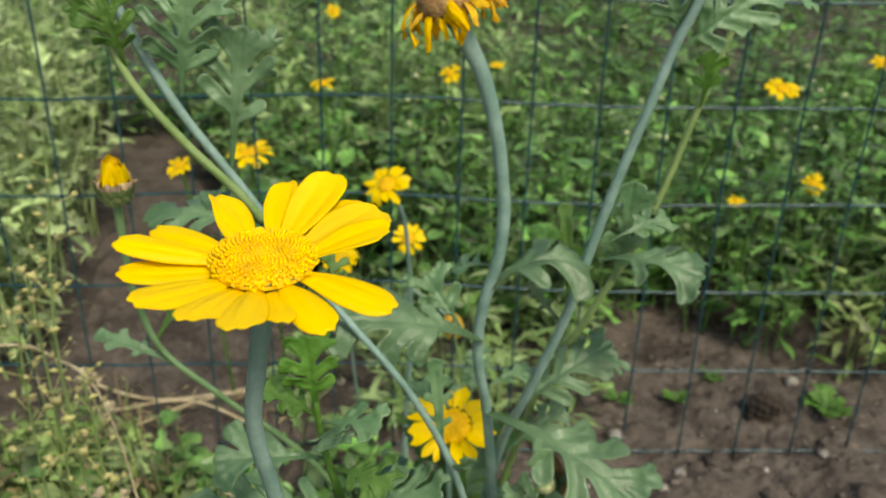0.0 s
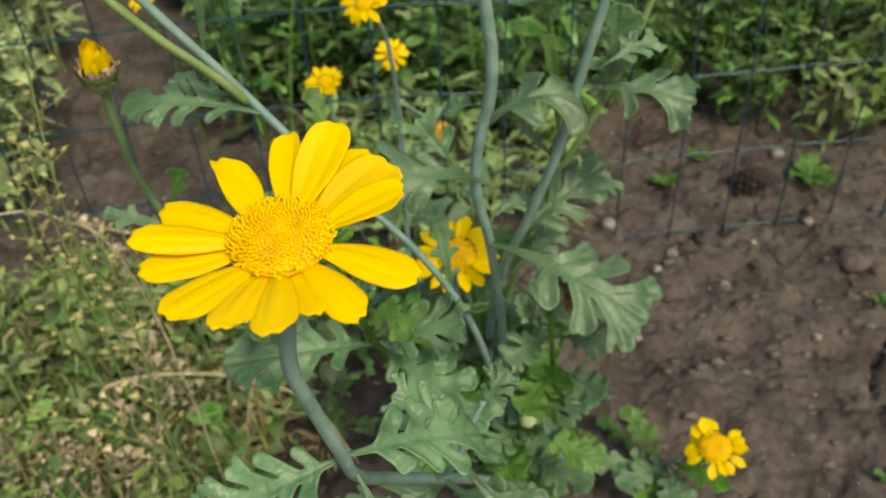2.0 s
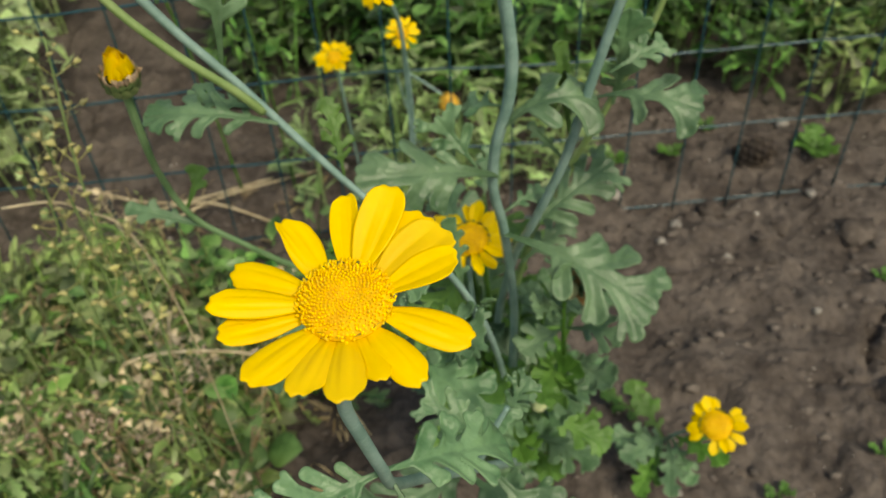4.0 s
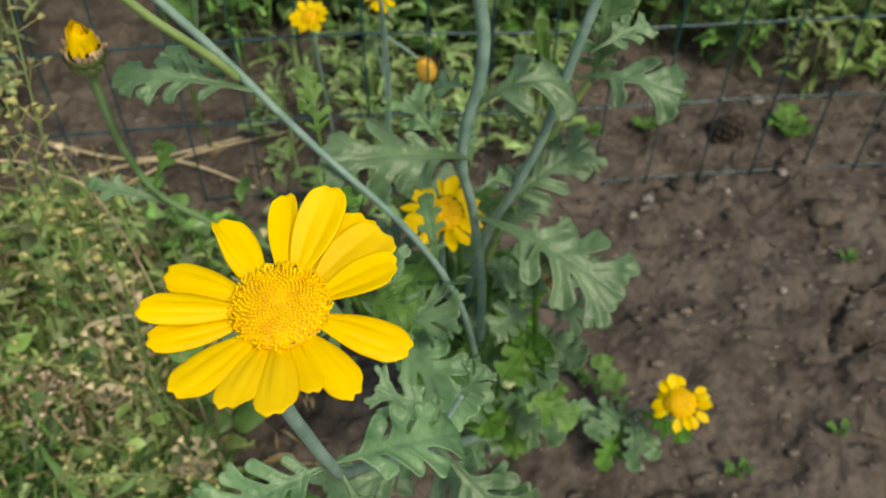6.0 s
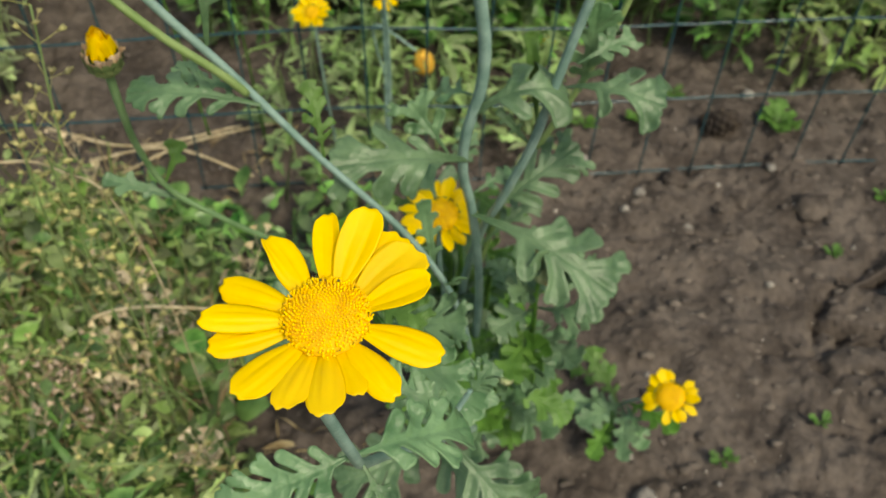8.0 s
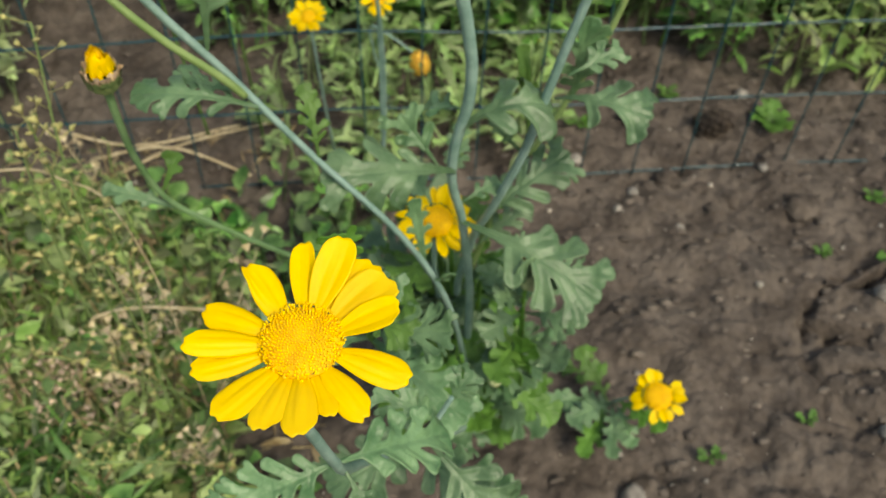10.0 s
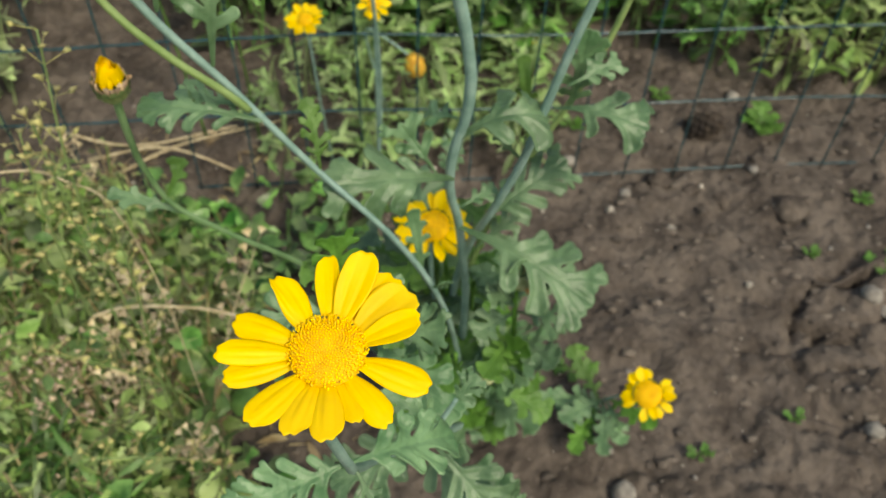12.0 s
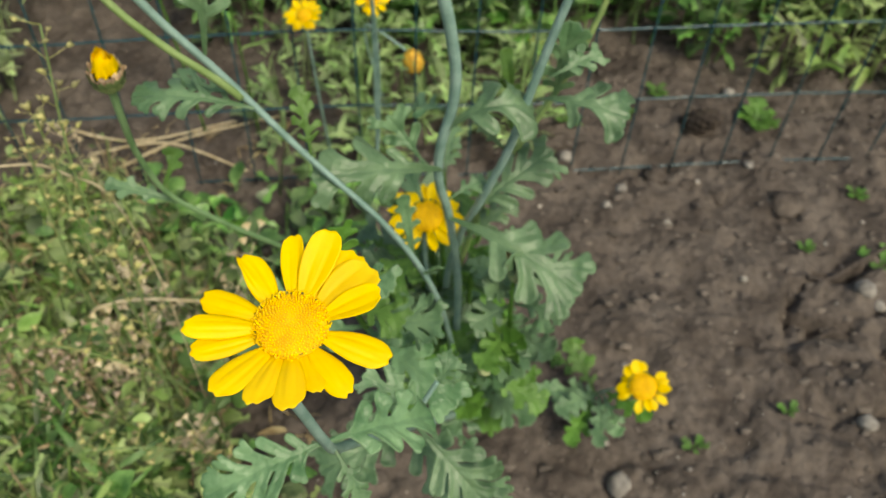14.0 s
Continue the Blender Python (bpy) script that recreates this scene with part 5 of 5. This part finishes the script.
build_straw([(-0.80, 1.10, 0.02), (-0.69, 1.075, 0.012), (-0.56, 1.10, 0.006)], 0.0021)
build_straw([(-0.74, 1.05, 0.01), (-0.64, 1.045, 0.02), (-0.54, 1.010, 0.006)], 0.0021)
build_straw([(-0.70, 1.02, 0.006), (-0.62, 1.055, 0.02), (-0.50, 1.11, 0.006)], 0.0018)
build_straw([(-0.64, 0.66, 0.34), (-0.605, 0.655, 0.355), (-0.585, 0.65, 0.352), (-0.562, 0.65, 0.32), (-0.55, 0.655, 0.22), (-0.548, 0.66, 0.0)], 0.0009)
build_straw([(-0.634, 0.694, 0.138), (-0.624, 0.692, 0.148), (-0.603, 0.70, 0.152), (-0.565, 0.695, 0.15), (-0.52, 0.69, 0.146), (-0.47, 0.69, 0.11), (-0.44, 0.70, 0.0)], 0.0018)


# ---- stones, cone and sprout on the soil ----
def stone_shape(size, seed, rough=0.18, rings=7, sides=10):
    rng = np.random.RandomState(seed)
    v, f = [], []
    for i in range(rings + 1):
        th = math.pi * i / rings
        for j in range(sides):
            a = 2 * math.pi * j / sides
            n = Vector((math.sin(th) * math.cos(a), math.sin(th) * math.sin(a), math.cos(th)))
            k = 1 + rough * noise.noise(n * 1.3 + Vector((seed * 3.1, 0, 0))) * 2
            v.append((n.x * k * size[0], n.y * k * size[1], n.z * k * size[2]))
    for i in range(rings):
        for j in range(sides):
            k = (j + 1) % sides
            f.append((i * sides + j, (i + 1) * sides + j, (i + 1) * sides + k, i * sides + k))
    return v, f


PEBBLES = ((0.160, 0.772, 0.013), (0.172, 0.756, 0.009), (0.094, 0.611, 0.010), (-0.145, 0.838, 0.006), (0.125, 1.147, 0.011), (-0.135, 1.02, 0.010), (-0.166, 0.567, 0.013), (-0.03, 0.90, 0.006), (0.03, 0.80, 0.005), (-0.07, 0.97, 0.009), (0.10, 0.99, 0.007), (-0.10, 0.93, 0.006), (-0.47, 1.12, 0.007), (-0.53, 1.2, 0.007), (-0.13, 0.70, 0.004), (-0.17, 0.61, 0.004))
for k, (x, y, r) in enumerate(PEBBLES):
    v, f = stone_shape((r, r * 0.85, r * 0.7), k)
    ob = new("pebble", mesh_of("pebble", v, f, STONE))
    ob.matrix_basis = pose(x, y, z_at(x, y) + r * 0.3, 0, 0, k * 67)
    tagged(ob, "small pale rounded stone half sunk in the soil", "stone", "pebbles")
for k, (x, y, r) in enumerate(((0.123, 0.922, 0.026), (0.05, 0.95, 0.014), (0.02, 0.93, 0.012), (-0.02, 0.99, 0.018), (0.01, 0.97, 0.016))):
    v, f = stone_shape((r, r * 0.8, r * 0.5), 40 + k, 0.3, 9, 12)
    ob = new("soil_clod", mesh_of("soil_clod", v, f, SOIL))
    ob.matrix_basis = pose(x, y, z_at(x, y), 0, 0, k * 50)
    tagged(ob, "lump of dry grey-brown earth", "clod", "soil clods")


def build_crumbs():
    rng = np.random.RandomState(3)
    kinds = [tuple(np.array(a) for a in stone_shape((1, 0.8, 0.7), s, 0.35, 3, 5)) for s in range(24)]
    xy = np.array(scatter(rng, 8500, (-0.75, 0.42), (0.48, 1.45)))
    zs = ground_height(xy[:, 0], xy[:, 1])
    vs, fs = [], []
    for k, ((x, y), z) in enumerate(zip(xy, zs)):
        r = 0.0008 + 0.0068 * rng.rand() ** 7
        v, f = kinds[rng.randint(24)]
        vs.append(v * (r * rng.uniform(0.8, 1.5), r, r * 0.7) + (x, y, z + r * 0.1))
        fs.append(f + k * len(v))
    tagged(new("soil_crumbs", mesh_of("soil_crumbs", np.vstack(vs), np.vstack(fs)[:, ::-1], CRUMB, False)), "loose crumbs of dry soil", "soil", kind="stuff")
    vs, fs = [], []
    xy = np.array(scatter(rng, 260, (-0.75, 0.42), (0.48, 1.25)))
    for k, ((x, y), z) in enumerate(zip(xy, ground_height(xy[:, 0], xy[:, 1]))):
        r = 0.0009 + 0.0028 * rng.rand() ** 3
        v, f = kinds[rng.randint(24)]
        vs.append(v * (r, r, r) + (x, y, z + r * 0.4))
        fs.append(f[:, ::-1] + k * len(v))
    tagged(new("pale_grit", mesh_of("pale_grit", np.vstack(vs), np.vstack(fs), GRIT, False)), "pale grit and stone chips on the soil", "grit", kind="stuff")


build_crumbs()
build_bud_specks()


def build_cone():
    at = (0.053, 1.072)
    cone = thing("pine_cone", (at[0], at[1], z_at(*at) + 0.012), "small dark open pine cone lying on the soil", "pine cone")
    tilt = Matrix.Rotation(radians(75), 4, "Y") @ Matrix.Scale(1.3, 4)
    v, f = lathe([(0.001, -0.018), (0.006, -0.012), (0.0075, 0.0), (0.005, 0.012), (0.001, 0.018)], 12)
    part("core", mesh_of("core", v, f, CONE), cone, tilt)
    scale = mesh_of("scale", [(0, -0.003, 0), (0, 0.003, 0), (0.006, 0.0045, 0.001), (0.0085, 0.0, 0.0025), (0.006, -0.0045, 0.001), (0.006, 0, 0.0038)], [(0, 1, 2, 5), (5, 2, 3), (5, 3, 4), (0, 5, 4), (0, 4, 3, 2, 1)], CONE, False)
    for k in range(60):
        q = (k + 0.5) / 60
        h = -0.017 + 0.034 * q
        r = 0.011 * math.sin(math.pi * (0.12 + 0.82 * q)) ** 0.7
        part("scale", scale, cone, tilt @ Matrix.Translation((0, 0, h)) @ Matrix.Rotation(k * 2.39996, 4, "Z") @ Matrix.Translation((r * 0.62, 0, 0)) @ Matrix.Rotation(-0.15 - 0.6 * q, 4, "Y") @ Matrix.Scale(1.2, 4))


build_cone()


def build_sprout(at, label, count, long, mat, seed):
    rng = np.random.RandomState(seed)
    z = z_at(*at)
    plant = thing("seedling", (at[0], at[1], z), label, "seedling", "seedlings")
    for k in range(count):
        a = 2.4 * k + rng.uniform(-0.3, 0.3)
        size = long * rng.uniform(0.6, 1.1)
        tip = (math.cos(a) * size * 0.85, math.sin(a) * size * 0.85, size * rng.uniform(0.2, 0.6))
        add_leaf(plant, (0, 0, 0), tip, size * 0.45, 3, mat, (0, 0, 1), 0.6, 1.2, 0.2, seed * 31 + k)


for k, (x, y, n, long) in enumerate(((0.137, 1.072, 16, 0.034), (-0.085, 0.60, 5, 0.016), (0.02, 0.63, 5, 0.014), (0.205, 0.82, 5, 0.03), (0.22, 0.93, 6, 0.018), (-0.04, 1.10, 9, 0.022), (0.02, 1.15, 8, 0.02), (-0.12, 1.08, 7, 0.025), (-0.19, 0.705, 5, 0.032), (0.121, 0.845, 6, 0.018))):
    build_sprout((x, y), "small green seedling growing in bare soil", n, long, LEAF_GREEN, 200 + k)


def build_twig():
    v, f = tube(smooth_path([(0.105, 0.800, z_at(0.105, 0.800) + 0.004), (0.13, 0.797, z_at(0.13, 0.797) + 0.006), (0.17, 0.812, 0.018), (0.215, 0.828, 0.03)], 6), (0.003, 0.002), 8, 0.06)
    tagged(new("twig", mesh_of("twig", v, f, CONE)), "dark thin twig lying on the cracked soil", "twig")


build_twig()


# ---- what the wind moves: each plant sways about its foot ----
def sway(plant, base, height, rows):
    """rows: seconds, how far a place at that height is pushed along x and y, in metres, and how far it is lifted, if at all."""
    walk(plant, [(t, pose(base[0], base[1], base[2] + sum(lift), math.degrees(-dy / height), math.degrees(dx / height), 0)) for t, dx, dy, *lift in rows])


def motions():
    sway(hero, HERO_BASE, 0.556, [
        (0, 0.0089, 0.0059, 0.0019), (0.5, -0.0029, 0.0021, 0.0005), (1, 0.0093, -0.0025, 0.0031), (1.5, 0.0044, -0.0004, -0.0008), (2, 0.0056, -0.0073, 0.0010), (2.6, 0.0070, -0.0040),
        (3.2, 0.0020, -0.0070), (3.8, 0.0065, -0.0035), (4.5, 0.0046, -0.0048, 0.0002), (5, 0.0040, -0.0041, -0.0010), (5.5, 0.0030, -0.0003, -0.0018), (6, -0.0033, -0.0019, -0.0023),
        (6.5, -0.0066, -0.0018, -0.0020), (7, -0.0020, 0.0056, -0.0017), (7.5, -0.0055, 0.0020, -0.0027), (8.1, -0.0030, 0.0045, -0.0015), (8.7, -0.0060, 0.0022, -0.0010), (9.3, -0.0040, 0.0042),
        (10, -0.0043, 0.0040, -0.0002), (10.5, -0.0041, 0.0, 0.0027), (11, -0.0026, 0.0025, 0.0005), (11.5, -0.0036, 0.0038, 0.0014), (12, 0.0022, 0.0006, -0.0009), (12.5, -0.0045, -0.0035, 0.0004),
        (13, 0.0010, -0.0054, 0.0012), (13.5, 0.0031, 0.0023, 0.0001), (14, -0.0077, 0.0040, 0.0002)])
    sway(slanting, SLANT_BASE, 0.46, [
        (0, 0.0100, -0.0020), (0.5, 0.0056, -0.0086), (1, 0.0069, -0.0015), (1.5, 0.0082, -0.0075), (2, 0.0066, -0.0152), (2.6, 0.0027, -0.0166),
        (3.2, 0.0063, -0.0083), (3.8, 0.0012, -0.0111), (4.5, 0.0012, -0.0069), (5, 0.0033, -0.0088), (5.5, 0.0030, -0.0051), (6, 0.0017, -0.0091),
        (6.5, -0.0005, -0.0090), (7, -0.0007, -0.0014), (7.5, -0.0052, -0.0063), (8.1, -0.0044, -0.0037), (8.7, -0.0048, -0.0028), (9.3, -0.0012, 0.0034),
        (10, -0.0022, 0.0040), (10.5, -0.0030, 0.0048), (11, -0.0011, 0.0027), (11.5, -0.0025, 0.0041), (12, -0.0004, -0.0013), (12.5, -0.0033, -0.0044),
        (13, -0.0037, -0.0031), (13.5, -0.0007, 0.0052), (14, -0.0047, 0.0036)])
    sway(bud, BUD_BASE, 0.482, [
        (0, 0.0037, 0.0079), (0.5, 0.0028, 0.0021), (1, 0.0071, 0.0027), (1.5, 0.0060, -0.0014), (2, 0.0075, -0.0077), (2.6, 0.0051, -0.0067),
        (3.2, 0.0034, -0.0048), (3.8, 0.0034, -0.0008), (4.5, -0.0002, -0.0005), (5, 0.0031, -0.0065), (5.5, 0.0038, -0.0060), (6, 0.0028, -0.0093),
        (6.5, 0.0010, -0.0092), (7, -0.0007, 0.0017), (7.5, -0.0050, -0.0011), (8.1, -0.0025, 0.0021), (8.7, -0.0057, -0.0016), (9.3, -0.0016, 0.0034),
        (10, -0.0024, 0.0026), (10.5, -0.0047, 0.0047), (11, -0.0012, 0.0019), (11.5, -0.0038, 0.0025), (12, 0.0003, -0.0008), (12.5, -0.0019, -0.0045),
        (13, -0.0049, -0.0009), (13.5, -0.0028, 0.0034), (14, -0.0041, 0.0035)])
    sway(leaning, LEAN_BASE, 0.463, [
        (0, 0.0106, 0.0048), (0.5, 0.0018, -0.0014), (1, 0.0104, -0.0009), (1.5, 0.0060, -0.0031), (2, 0.0047, -0.0060), (2.6, 0.0027, -0.0059),
        (3.2, 0.0064, -0.0022), (3.8, 0.0006, -0.0044), (4.5, 0.0029, -0.0013), (5, 0.0026, -0.0014), (5.5, 0.0021, -0.0009), (6, -0.0010, -0.0042),
        (6.5, -0.0034, -0.0008), (7, -0.0013, 0.0044), (7.5, -0.0073, 0.0019), (8.1, -0.0085, 0.0012), (8.7, -0.0048, 0.0035), (9.3, -0.0053, 0.0033),
        (10, -0.0044, 0.0039), (10.5, -0.0027, 0.0019), (11, -0.0029, 0.0016), (11.5, -0.0022, 0.0039), (12, -0.0002, 0.0011), (12.5, -0.0034, -0.0008),
        (13, -0.0023, -0.0020), (13.5, -0.0003, 0.0031), (14, -0.0072, 0.0036)])
    sway(tall, TALL_BASE, 0.45, [
        (0, 0.0083, 0.0024), (0.5, 0.0018, -0.0025), (1, 0.0082, -0.0005), (1.5, 0.0055, -0.0026), (2, 0.0047, -0.0061), (2.6, 0.0057, -0.0037),
        (3.2, 0.0013, -0.0052), (3.8, 0.0053, -0.0007), (4.5, 0.0023, -0.0009), (5, 0.0024, -0.0021), (5.5, 0.0025, -0.0012), (6, -0.0007, -0.0034),
        (6.5, -0.0026, -0.0007), (7, -0.0014, 0.0039), (7.5, -0.0056, 0.0022), (8.1, -0.0035, 0.0037), (8.7, -0.0050, 0.0026), (9.3, -0.0038, 0.0034),
        (10, -0.0029, 0.0041), (10.5, -0.0022, 0.0031), (11, -0.0021, 0.0026), (11.5, -0.0021, 0.0038), (12, -0.0007, 0.0008), (12.5, -0.0031, -0.0010),
        (13, -0.0021, -0.0011), (13.5, -0.0004, 0.0031), (14, -0.0061, 0.0034)])
    sway(second, (-0.320, 0.675, 0.0), 0.312, [
        (0, 0.0023, 0.0011), (0.5, -0.0015, -0.0041), (1, 0.0036, -0.0038), (1.5, 0.0018, -0.0048), (2, 0.0002, -0.0062), (2.6, 0.0006, -0.0035),
        (3.2, 0.0004, -0.0020), (3.8, -0.0002, -0.0008), (4.5, 0.0004, 0.0024), (5, 0.0002, 0.0017), (5.5, 0.0004, 0.0016), (6, -0.0006, -0.0003),
        (6.5, -0.0023, 0.0020), (7, -0.0011, 0.0036), (7.5, -0.0045, 0.0039), (8.1, -0.0045, 0.0022), (8.7, -0.0021, 0.0046), (9.3, -0.0030, 0.0016),
        (10, -0.0014, 0.0024), (10.5, -0.0010, 0.0014), (11, 0.0003, 0.0001), (11.5, -0.0013, 0.0020), (12, 0.0001, -0.0006), (12.5, 0.0003, -0.0019),
        (13, -0.0003, -0.0021), (13.5, -0.0013, 0.0018), (14, -0.0026, 0.0021)])


motions()
